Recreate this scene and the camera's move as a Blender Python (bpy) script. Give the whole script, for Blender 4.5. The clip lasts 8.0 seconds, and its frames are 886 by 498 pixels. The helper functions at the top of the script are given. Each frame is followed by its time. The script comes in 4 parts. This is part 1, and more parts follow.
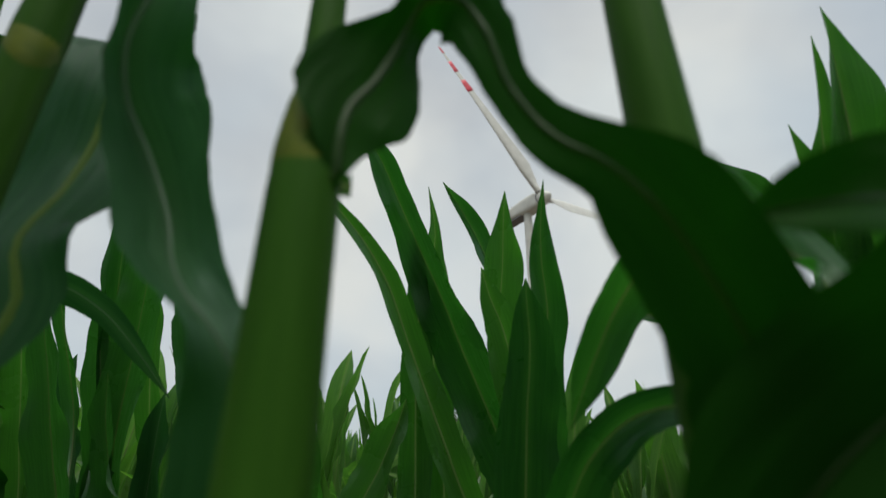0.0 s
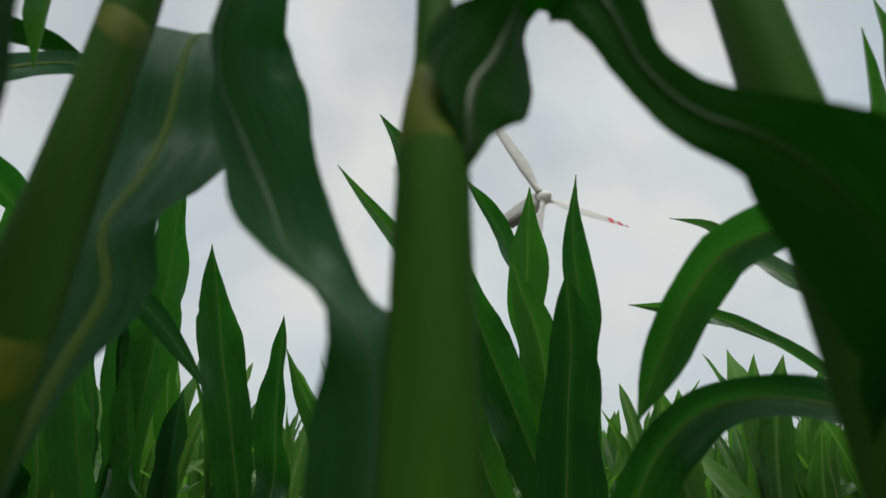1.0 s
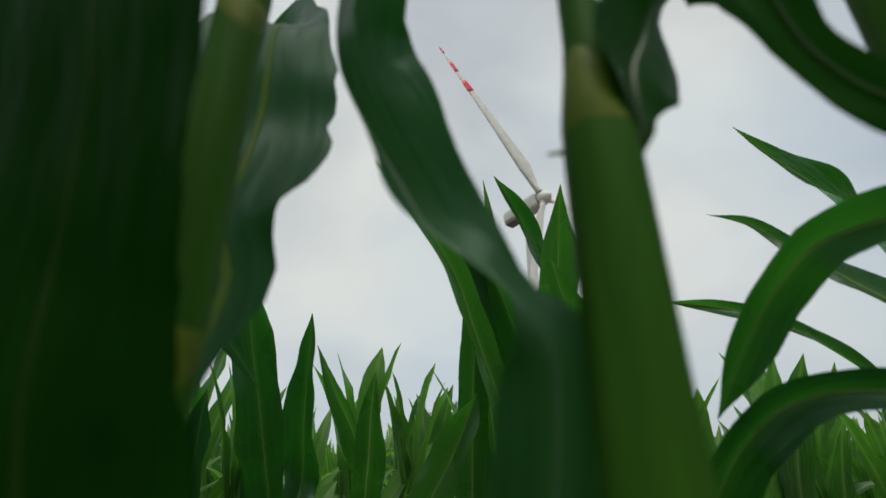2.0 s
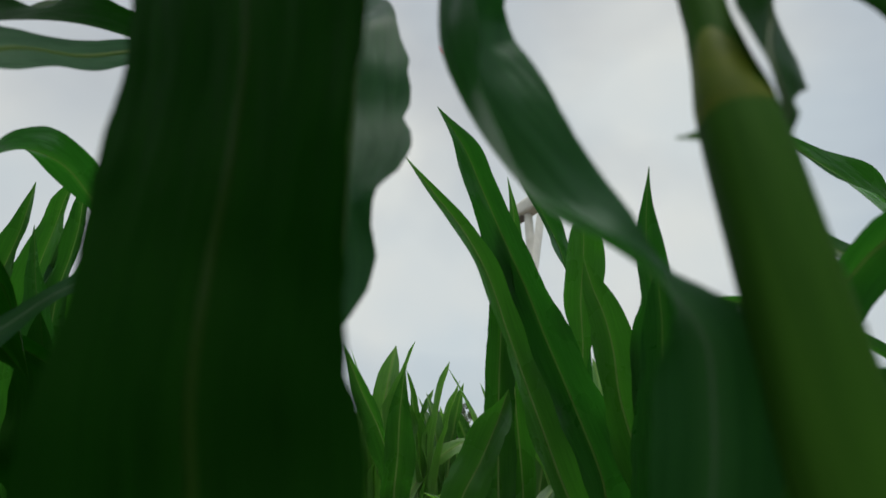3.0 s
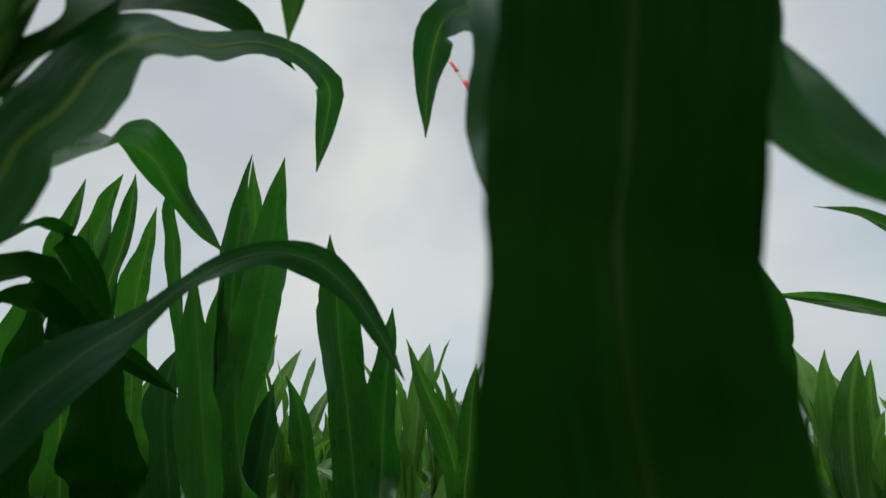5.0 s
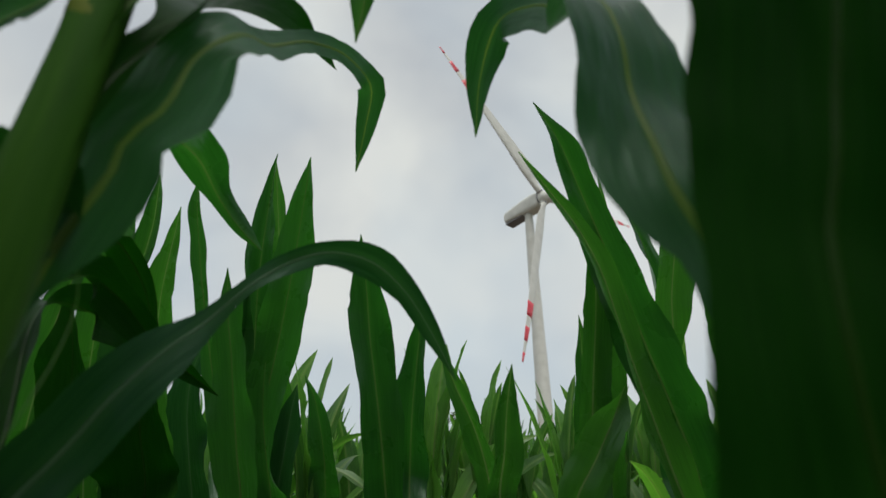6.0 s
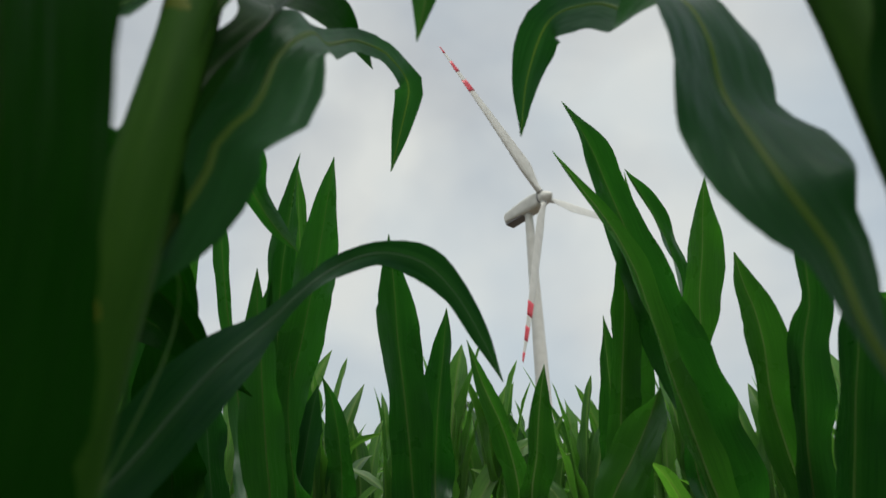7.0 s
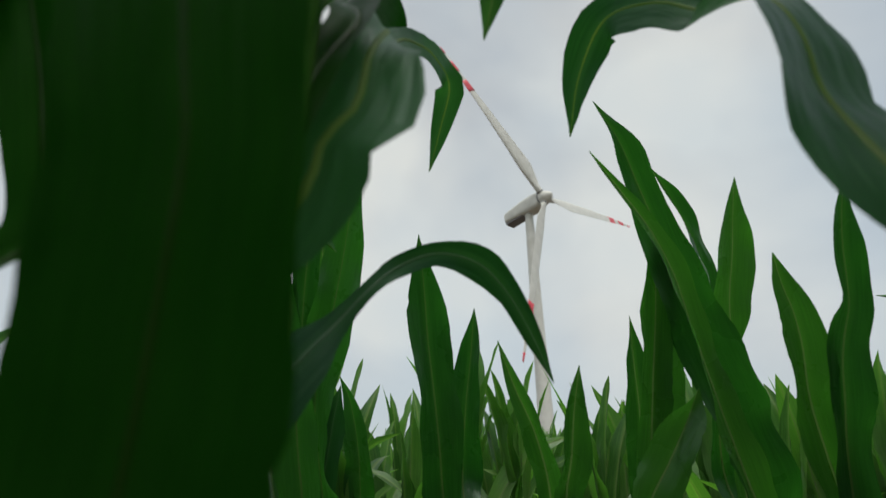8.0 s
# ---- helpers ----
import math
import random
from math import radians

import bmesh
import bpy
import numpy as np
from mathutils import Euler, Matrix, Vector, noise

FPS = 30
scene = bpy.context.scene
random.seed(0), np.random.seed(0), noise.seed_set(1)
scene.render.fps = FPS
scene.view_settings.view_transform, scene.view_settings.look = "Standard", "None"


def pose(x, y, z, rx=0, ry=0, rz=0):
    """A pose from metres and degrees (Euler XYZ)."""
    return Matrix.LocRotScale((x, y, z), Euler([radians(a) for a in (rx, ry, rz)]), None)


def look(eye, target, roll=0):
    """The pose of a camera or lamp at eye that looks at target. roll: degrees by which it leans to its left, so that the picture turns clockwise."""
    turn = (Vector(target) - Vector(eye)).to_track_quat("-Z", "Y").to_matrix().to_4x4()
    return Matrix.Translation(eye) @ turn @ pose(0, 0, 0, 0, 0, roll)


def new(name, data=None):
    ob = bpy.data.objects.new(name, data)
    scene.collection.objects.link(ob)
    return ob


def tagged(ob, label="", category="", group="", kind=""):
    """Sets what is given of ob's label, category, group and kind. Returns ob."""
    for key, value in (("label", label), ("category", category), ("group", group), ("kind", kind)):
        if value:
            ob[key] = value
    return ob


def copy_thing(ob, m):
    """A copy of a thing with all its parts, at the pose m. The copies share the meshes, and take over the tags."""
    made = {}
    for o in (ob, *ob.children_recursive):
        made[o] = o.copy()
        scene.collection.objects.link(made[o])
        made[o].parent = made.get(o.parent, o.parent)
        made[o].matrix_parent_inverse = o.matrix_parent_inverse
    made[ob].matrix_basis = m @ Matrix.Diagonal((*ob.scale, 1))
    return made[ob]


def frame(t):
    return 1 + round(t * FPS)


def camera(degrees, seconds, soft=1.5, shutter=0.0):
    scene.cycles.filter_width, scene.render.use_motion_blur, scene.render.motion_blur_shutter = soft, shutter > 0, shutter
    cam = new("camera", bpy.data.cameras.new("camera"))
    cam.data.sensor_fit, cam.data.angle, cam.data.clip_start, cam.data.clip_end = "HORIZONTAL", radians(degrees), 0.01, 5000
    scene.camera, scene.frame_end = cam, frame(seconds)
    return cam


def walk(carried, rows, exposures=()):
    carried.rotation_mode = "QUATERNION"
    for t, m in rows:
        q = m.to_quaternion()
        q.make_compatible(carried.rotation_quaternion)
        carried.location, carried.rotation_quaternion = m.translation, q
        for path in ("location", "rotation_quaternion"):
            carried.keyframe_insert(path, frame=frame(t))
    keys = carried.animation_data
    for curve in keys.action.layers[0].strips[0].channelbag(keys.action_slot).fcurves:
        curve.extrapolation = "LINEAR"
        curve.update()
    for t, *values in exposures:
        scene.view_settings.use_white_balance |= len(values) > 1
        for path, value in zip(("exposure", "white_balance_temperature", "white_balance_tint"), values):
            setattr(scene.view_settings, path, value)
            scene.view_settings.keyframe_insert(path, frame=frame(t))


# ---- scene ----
cam = camera(84.06, 8.0)
cam.data.dof.use_dof = True
cam.data.dof.focus_distance = 1.35
cam.data.dof.aperture_fstop = 5.0
walk(cam, [
    (0.0, pose(0.2200, 0.0000, 1.1500, 114.60, 0, 0)),
    (0.5, pose(0.1971, 0.0045, 1.1475, 114.60, 0, 0)),
    (1.0, pose(0.1715, 0.0081, 1.1461, 114.60, 0, 0)),
    (1.5, pose(0.1401, 0.0113, 1.1448, 114.60, 0, 0)),
    (2.0, pose(0.1118, 0.0139, 1.1430, 114.60, 0, 0)),
    (2.5, pose(0.0891, 0.0162, 1.1409, 114.60, 0, 0)),
    (3.0, pose(0.0634, 0.0185, 1.1388, 114.60, 0, 0)),
    (3.5, pose(0.0355, 0.0206, 1.1367, 114.60, 0, 0)),
    (4.0, pose(0.0084, 0.0223, 1.1353, 114.60, 0, 0)),
    (4.5, pose(-0.0227, 0.0237, 1.1343, 114.60, 0, 0)),
    (5.0, pose(-0.0536, 0.0249, 1.1339, 114.60, 0, 0)),
    (5.5, pose(-0.0833, 0.0259, 1.1341, 114.60, 0, 0)),
    (6.0, pose(-0.1119, 0.0269, 1.1348, 114.60, 0, 0)),
    (6.5, pose(-0.1377, 0.0283, 1.1357, 114.60, 0, 0)),
    (7.0, pose(-0.1640, 0.0300, 1.1365, 114.60, 0, 0)),
    (7.5, pose(-0.1920, 0.0316, 1.1377, 114.60, 0, 0)),
    (8.0, pose(-0.2200, 0.0330, 1.1386, 114.60, 0, 0)),
])

# ---- light: a bright overcast summer sky
SUN_UP, SUN_TURN = radians(68), radians(165)
world = bpy.data.worlds.new("overcast_sky")
scene.world = world
world.use_nodes = True
wn, wl = world.node_tree.nodes, world.node_tree.links
wn.clear()
sky = wn.new("ShaderNodeTexSky")
sky.sky_type = "NISHITA"
sky.sun_disc = False
sky.sun_elevation, sky.sun_rotation = SUN_UP, SUN_TURN
sky.dust_density = 2.0
coord = wn.new("ShaderNodeTexCoord")
stretch = wn.new("ShaderNodeMapping")
stretch.inputs["Scale"].default_value = (1.0, 1.0, 1.5)
clouds = wn.new("ShaderNodeTexNoise")
clouds.inputs["Scale"].default_value = 1.7
clouds.inputs["Detail"].default_value = 4.0
clouds.inputs["Roughness"].default_value = 0.45
clouds.inputs["Distortion"].default_value = 0.25
cover = wn.new("ShaderNodeValToRGB")
cover.color_ramp.elements[0].position, cover.color_ramp.elements[1].position = 0.32, 0.66
cover.color_ramp.elements[0].color = (0.42, 0.42, 0.42, 1)
cover.color_ramp.elements[1].color = (0.98, 0.98, 0.98, 1)
billow = wn.new("ShaderNodeTexNoise")
billow.inputs["Scale"].default_value = 2.2
billow.inputs["Detail"].default_value = 3.0
lumps = wn.new("ShaderNodeValToRGB")
lumps.color_ramp.elements[0].position, lumps.color_ramp.elements[1].position = 0.35, 0.62
lumps.color_ramp.elements[0].color = (0.77, 0.855, 0.95, 1)
lumps.color_ramp.elements[1].color = (1.08, 1.03, 0.98, 1)
cloud = wn.new("ShaderNodeMix")
cloud.data_type, cloud.blend_type = "RGBA", "MULTIPLY"
cloud.inputs["Factor"].default_value = 0.55
cloud.inputs["A"].default_value = (6.78, 7.2, 7.14, 1)
mixsky = wn.new("ShaderNodeMix")
mixsky.data_type = "RGBA"
dim = wn.new("ShaderNodeBackground")
dim.inputs["Strength"].default_value = 0.1
wout = wn.new("ShaderNodeOutputWorld")
wl.new(coord.outputs["Generated"], stretch.inputs["Vector"])
wl.new(coord.outputs["Generated"], billow.inputs["Vector"])
wl.new(billow.outputs["Fac"], lumps.inputs["Fac"])
wl.new(lumps.outputs["Color"], cloud.inputs["B"])
wl.new(stretch.outputs["Vector"], clouds.inputs["Vector"])
wl.new(clouds.outputs["Fac"], cover.inputs["Fac"])
wl.new(cover.outputs["Color"], mixsky.inputs["Factor"])
wl.new(sky.outputs["Color"], mixsky.inputs["A"])
wl.new(cloud.outputs["Result"], mixsky.inputs["B"])
wl.new(mixsky.outputs["Result"], dim.inputs["Color"])
wl.new(dim.outputs["Background"], wout.inputs["Surface"])
sun = new("sun", bpy.data.lights.new("sun", "SUN"))
sun.data.energy, sun.data.angle, sun.data.color = 2.0, radians(40), (1.0, 0.96, 0.9)
sun.matrix_world = look((math.sin(SUN_TURN) * 50, math.cos(SUN_TURN) * 50, math.tan(SUN_UP) * 50), (0, 0, 0))


# ---- materials
def material(name):
    m = bpy.data.materials.new(name)
    m.use_nodes = True
    n = m.node_tree.nodes
    return m, n, m.node_tree.links, n["Principled BSDF"], n["Material Output"]


def ramp(n, pairs):
    r = n.new("ShaderNodeValToRGB")
    e = r.color_ramp.elements
    while len(e) < len(pairs):
        e.new(0.5)
    for el, (at, col) in zip(e, pairs):
        el.position, el.color = at, (*col, 1)
    return r


def leaf_material(name, dark, light, glow, pass_through, per_island=False, gloss=0.2, rough=0.42, sheen=(1, 1, 1), pale=0.24):
    """Leaf blade: long veins, blotches, waxy gloss, light passing through."""
    m, n, l, bsdf, out = material(name)
    uv = n.new("ShaderNodeUVMap")
    uv.uv_map = "UVMap"
    veins_map = n.new("ShaderNodeMapping")
    veins_map.inputs["Scale"].default_value = (70, 1.2, 1)
    veins = n.new("ShaderNodeTexNoise")
    veins.inputs["Scale"].default_value = 1.0
    veins.inputs["Detail"].default_value = 3
    blot = n.new("ShaderNodeTexNoise")
    blot.inputs["Scale"].default_value = 9
    blot.inputs["Detail"].default_value = 5
    geo = n.new("ShaderNodeTexCoord")
    l.new(geo.outputs["Object"], blot.inputs["Vector"])
    l.new(uv.outputs["UV"], veins_map.inputs["Vector"])
    l.new(veins_map.outputs["Vector"], veins.inputs["Vector"])
    rnd = n.new("ShaderNodeNewGeometry") if per_island else n.new("ShaderNodeObjectInfo")
    rout = rnd.outputs["Random Per Island"] if per_island else rnd.outputs["Random"]
    add = n.new("ShaderNodeMath")
    add.operation = "MULTIPLY_ADD"
    add.inputs[1].default_value = 0.66
    l.new(veins.outputs["Fac"], add.inputs[0])
    half = n.new("ShaderNodeMath")
    half.operation = "MULTIPLY"
    half.inputs[1].default_value = 0.4
    l.new(blot.outputs["Fac"], half.inputs[0])
    l.new(half.outputs[0], add.inputs[2])
    add2 = n.new("ShaderNodeMath")
    add2.operation = "MULTIPLY_ADD"
    add2.inputs[1].default_value = 0.55
    l.new(rout, add2.inputs[0])
    l.new(add.outputs[0], add2.inputs[2])
    bands_map = n.new("ShaderNodeMapping")
    bands_map.inputs["Scale"].default_value = (9, 0.5, 1)
    bands = n.new("ShaderNodeTexNoise")
    bands.inputs["Detail"].default_value = 2
    l.new(uv.outputs["UV"], bands_map.inputs["Vector"])
    l.new(bands_map.outputs["Vector"], bands.inputs["Vector"])
    add3 = n.new("ShaderNodeMath")
    add3.operation = "MULTIPLY_ADD"
    add3.inputs[1].default_value = 0.5
    l.new(bands.outputs["Fac"], add3.inputs[0])
    l.new(add2.outputs[0], add3.inputs[2])
    tone = n.new("ShaderNodeMath")
    tone.operation = "MULTIPLY"
    tone.inputs[1].default_value = 0.68
    l.new(add3.outputs[0], tone.inputs[0])
    green = ramp(n, [(0.38, dark), (0.98, light)])
    l.new(tone.outputs[0], green.inputs["Fac"])
    # the blade pales towards the midrib and at its dry margin
    split = n.new("ShaderNodeSeparateXYZ")
    l.new(uv.outputs["UV"], split.inputs["Vector"])
    off = n.new("ShaderNodeMath")
    off.operation = "SUBTRACT"
    off.inputs[1].default_value = 0.5
    l.new(split.outputs["X"], off.inputs[0])
    away = n.new("ShaderNodeMath")
    away.operation = "ABSOLUTE"
    l.new(off.outputs[0], away.inputs[0])
    flank = n.new("ShaderNodeMapRange")
    flank.inputs["From Min"].default_value, flank.inputs["From Max"].default_value = 0.01, 0.085
    flank.inputs["To Min"].default_value, flank.inputs["To Max"].default_value = pale, 0.0
    l.new(away.outputs[0], flank.inputs["Value"])
    col = n.new("ShaderNodeMix")
    col.data_type = "RGBA"
    col.inputs["B"].default_value = (light[0] * 2.2, light[1] * 1.5, light[2] * 1.9, 1)
    l.new(flank.outputs["Result"], col.inputs["Factor"])
    l.new(green.outputs["Color"], col.inputs["A"])
    l.new(col.outputs["Result"], bsdf.inputs["Base Color"])
    wax = n.new("ShaderNodeMapRange")
    wax.inputs["From Min"].default_value, wax.inputs["From Max"].default_value = 0.3, 0.7
    wax.inputs["To Min"].default_value, wax.inputs["To Max"].default_value = rough * 0.75, rough * 1.35
    l.new(blot.outputs["Fac"], wax.inputs["Value"])
    l.new(wax.outputs["Result"], bsdf.inputs["Roughness"])
    bsdf.inputs["Specular IOR Level"].default_value = gloss
    bsdf.inputs["Specular Tint"].default_value = (*sheen, 1)
    bump = n.new("ShaderNodeBump")
    bump.inputs["Strength"].default_value = 0.4
    bump.inputs["Distance"].default_value = 0.001
    l.new(veins.outputs["Fac"], bump.inputs["Height"])
    # shallow buckles of the blade, which break up its gloss
    buckle_map = n.new("ShaderNodeMapping")
    buckle_map.inputs["Scale"].default_value = (5, 1.6, 1)
    buckle = n.new("ShaderNodeTexNoise")
    buckle.inputs["Scale"].default_value = 1.6
    buckle.inputs["Detail"].default_value = 1.5
    l.new(uv.outputs["UV"], buckle_map.inputs["Vector"])
    l.new(buckle_map.outputs["Vector"], buckle.inputs["Vector"])
    bend = n.new("ShaderNodeBump")
    bend.inputs["Strength"].default_value = 0.4
    bend.inputs["Distance"].default_value = 0.009
    l.new(buckle.outputs["Fac"], bend.inputs["Height"])
    l.new(bend.outputs["Normal"], bump.inputs["Normal"])
    l.new(bump.outputs["Normal"], bsdf.inputs["Normal"])
    tr = n.new("ShaderNodeBsdfTranslucent")
    tint = n.new("ShaderNodeMix")
    tint.data_type, tint.blend_type = "RGBA", "MULTIPLY"
    tint.inputs["Factor"].default_value = 1.0
    tint.inputs["B"].default_value = (*glow, 1)
    l.new(col.outputs["Result"], tint.inputs["A"])
    l.new(tint.outputs["Result"], tr.inputs["Color"])
    mix = n.new("ShaderNodeMixShader")
    mix.inputs["Fac"].default_value = pass_through
    l.new(bsdf.outputs["BSDF"], mix.inputs[1])
    l.new(tr.outputs["BSDF"], mix.inputs[2])
    l.new(mix.outputs["Shader"], out.inputs["Surface"])
    return m


def plain(name, a, b, scale, rough, bump=0.1, metallic=0.0, stretch=(1, 1, 1), gloss=0.5):
    m, n, l, bsdf, out = material(name)
    tc = n.new("ShaderNodeTexCoord")
    mp = n.new("ShaderNodeMapping")
    mp.inputs["Scale"].default_value = stretch
    t = n.new("ShaderNodeTexNoise")
    t.inputs["Scale"].default_value = scale
    t.inputs["Detail"].default_value = 6
    l.new(tc.outputs["Object"], mp.inputs["Vector"])
    l.new(mp.outputs["Vector"], t.inputs["Vector"])
    r = ramp(n, [(0.3, a), (0.7, b)])
    l.new(t.outputs["Fac"], r.inputs["Fac"])
    l.new(r.outputs["Color"], bsdf.inputs["Base Color"])
    bsdf.inputs["Roughness"].default_value = rough
    bsdf.inputs["Metallic"].default_value = metallic
    bsdf.inputs["Specular IOR Level"].default_value = gloss
    bm = n.new("ShaderNodeBump")
    bm.inputs["Strength"].default_value = bump
    bm.inputs["Distance"].default_value = 0.002
    l.new(t.outputs["Fac"], bm.inputs["Height"])
    l.new(bm.outputs["Normal"], bsdf.inputs["Normal"])
    return m


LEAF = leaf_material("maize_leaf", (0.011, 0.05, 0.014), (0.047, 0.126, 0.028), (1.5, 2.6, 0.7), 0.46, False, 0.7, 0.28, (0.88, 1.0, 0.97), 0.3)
# field and row greens are brightened to hold the daylight on the open rows
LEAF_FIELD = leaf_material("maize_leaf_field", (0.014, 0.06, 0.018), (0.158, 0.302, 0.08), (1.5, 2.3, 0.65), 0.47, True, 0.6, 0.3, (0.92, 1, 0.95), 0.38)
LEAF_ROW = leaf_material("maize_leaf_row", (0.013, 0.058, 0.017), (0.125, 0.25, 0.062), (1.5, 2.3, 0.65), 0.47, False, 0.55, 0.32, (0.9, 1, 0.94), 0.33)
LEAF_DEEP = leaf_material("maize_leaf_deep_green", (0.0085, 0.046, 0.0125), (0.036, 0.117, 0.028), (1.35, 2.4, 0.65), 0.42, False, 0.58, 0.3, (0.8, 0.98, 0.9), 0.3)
# mature leaf green, darkened further to hold the near row's shade
LEAF_SHADED = leaf_material("maize_leaf_shaded", (0.005, 0.03, 0.003), (0.014, 0.062, 0.007), (1.0, 2.4, 0.4), 0.22, False, 0.07, 0.45, (0.45, 0.85, 0.35), 0.16)
# lighter, teal copy of the leaf green: skylight on the blade put into colour
LEAF_MID = leaf_material("maize_leaf_sky_lit", (0.015, 0.056, 0.022), (0.04, 0.112, 0.046), (1.2, 2.2, 0.7), 0.3, False, 0.24, 0.38, (0.62, 0.94, 0.84), 0.3)
RIB = leaf_material("maize_midrib", (0.085, 0.15, 0.055), (0.16, 0.25, 0.1), (1.3, 1.6, 0.9), 0.4)
RIB_PALE = leaf_material("maize_midrib_yellow_green", (0.05, 0.11, 0.024), (0.11, 0.2, 0.048), (1.4, 1.6, 0.8), 0.45)
RIB_MID = leaf_material("maize_midrib_blue_green", (0.035, 0.085, 0.045), (0.075, 0.15, 0.085), (1.3, 1.6, 0.9), 0.3)
RIB_DEEP = leaf_material("maize_midrib_green", (0.05, 0.1, 0.032), (0.1, 0.175, 0.06), (1.3, 1.7, 0.8), 0.35)
# midrib colour with the same shade put into it
RIB_SHADED = leaf_material("maize_midrib_shaded", (0.008, 0.035, 0.0035), (0.017, 0.055, 0.006), (1.2, 1.8, 0.6), 0.2)
STALK = plain("maize_stalk", (0.019, 0.068, 0.006), (0.042, 0.118, 0.012), 14, 0.6, 0.3, 0, (6, 6, 0.5), 0.05)
COLLAR = plain("maize_collar", (0.06, 0.1, 0.006), (0.125, 0.155, 0.01), 60, 0.6, 0.2, 0, (1, 1, 1), 0.15)
SOIL = plain("field_soil", (0.06, 0.045, 0.03), (0.13, 0.1, 0.07), 5, 0.95, 1.0)
WHITE = plain("turbine_white", (0.6, 0.605, 0.54), (0.7, 0.705, 0.64), 0.4, 0.4, 0.02)
RED = plain("turbine_red", (0.62, 0.05, 0.07), (0.7, 0.07, 0.09), 0.6, 0.45, 0.02)
DARK = plain("turbine_grey", (0.16, 0.16, 0.16), (0.22, 0.22, 0.22), 0.6, 0.6, 0.02)
BARK = plain("bark", (0.05, 0.04, 0.03), (0.1, 0.08, 0.06), 3, 0.9, 0.5)
TREE_LEAF = plain("tree_leaf", (0.03, 0.06, 0.015), (0.07, 0.12, 0.03), 0.8, 0.7)


# ---- mesh helpers
def mesh(name, verts, faces, mat, uvs=None, smooth=True):
    me = bpy.data.meshes.new(name)
    me.from_pydata(verts, [], faces)
    me.materials.append(mat)
    if smooth:
        me.polygons.foreach_set("use_smooth", [True] * len(me.polygons))
    if uvs is not None:
        lay = me.uv_layers.new(name="UVMap")
        idx = np.empty(len(me.loops), dtype=np.int32)
        me.loops.foreach_get("vertex_index", idx)
        lay.data.foreach_set("uv", np.asarray(uvs, dtype=np.float32)[idx].ravel())
    me.update()
    return me


def part(name, me, parent, label=""):
    ob = new(name, me)
    ob.parent = parent
    return tagged(ob, label)


def glide(knots, n):
    """n + 1 rows along a smooth curve through the knots."""
    k = np.asarray(knots, float)
    d = np.maximum(np.linalg.norm(np.diff(k[:, :3], axis=0), axis=1), 1e-5)
    s = np.concatenate([[0], np.cumsum(d)])
    m = np.gradient(k, s, axis=0) if len(k) > 2 else np.repeat((k[1:] - k[:-1]) / d[0], 2, axis=0)
    q = np.linspace(0, s[-1], n + 1)
    i = np.clip(np.searchsorted(s, q, side="right") - 1, 0, len(d) - 1)
    u = ((q - s[i]) / d[i])[:, None]
    h = d[i][:, None]
    return ((2 * u**3 - 3 * u**2 + 1) * k[i] + (u**3 - 2 * u**2 + u) * h * m[i]
            + (3 * u**2 - 2 * u**3) * k[i + 1] + (u**3 - u**2) * h * m[i + 1])


def frames(rows, carry=False, grow=False):
    p = rows[:, :3]
    t = np.gradient(p, axis=0)
    t /= np.linalg.norm(t, axis=1)[:, None] + 1e-9
    if carry or grow:
        way = p[-1] - p[0]
        side = [np.cross((way[0], way[1], 0.0), (0.0, 0.0, 1.0)) if grow else np.cross((0.0, 1.0, 0.0), t[0])]
        for i in range(1, len(t)):
            side.append(side[-1] - t[i] * (side[-1] @ t[i]))
        side = np.array(side)
    else:
        side = np.cross((0.0, 1.0, 0.0), t)
        for i in range(1, len(t)):
            if np.linalg.norm(side[i]) < 0.15:
                side[i] = side[i - 1] - t[i] * (side[i - 1] @ t[i])
    side /= np.linalg.norm(side, axis=1)[:, None] + 1e-9
    nrm = np.cross(t, side)
    a = np.radians(rows[:, 4])[:, None]
    return p, t, side * np.cos(a) + nrm * np.sin(a), nrm * np.cos(a) - side * np.sin(a)


FINE = (0.0, 0.12, 0.35, 0.6, 0.82, 1.0)
COARSE = (0.0, 0.5, 1.0)


def rib_width(rows, size):
    """Half the width of the midrib along the blade."""
    u = np.linspace(0, 1, len(rows))
    return np.minimum(size * (1 - u) ** 0.7 + 0.0003, rows[:, 3] * 0.2)


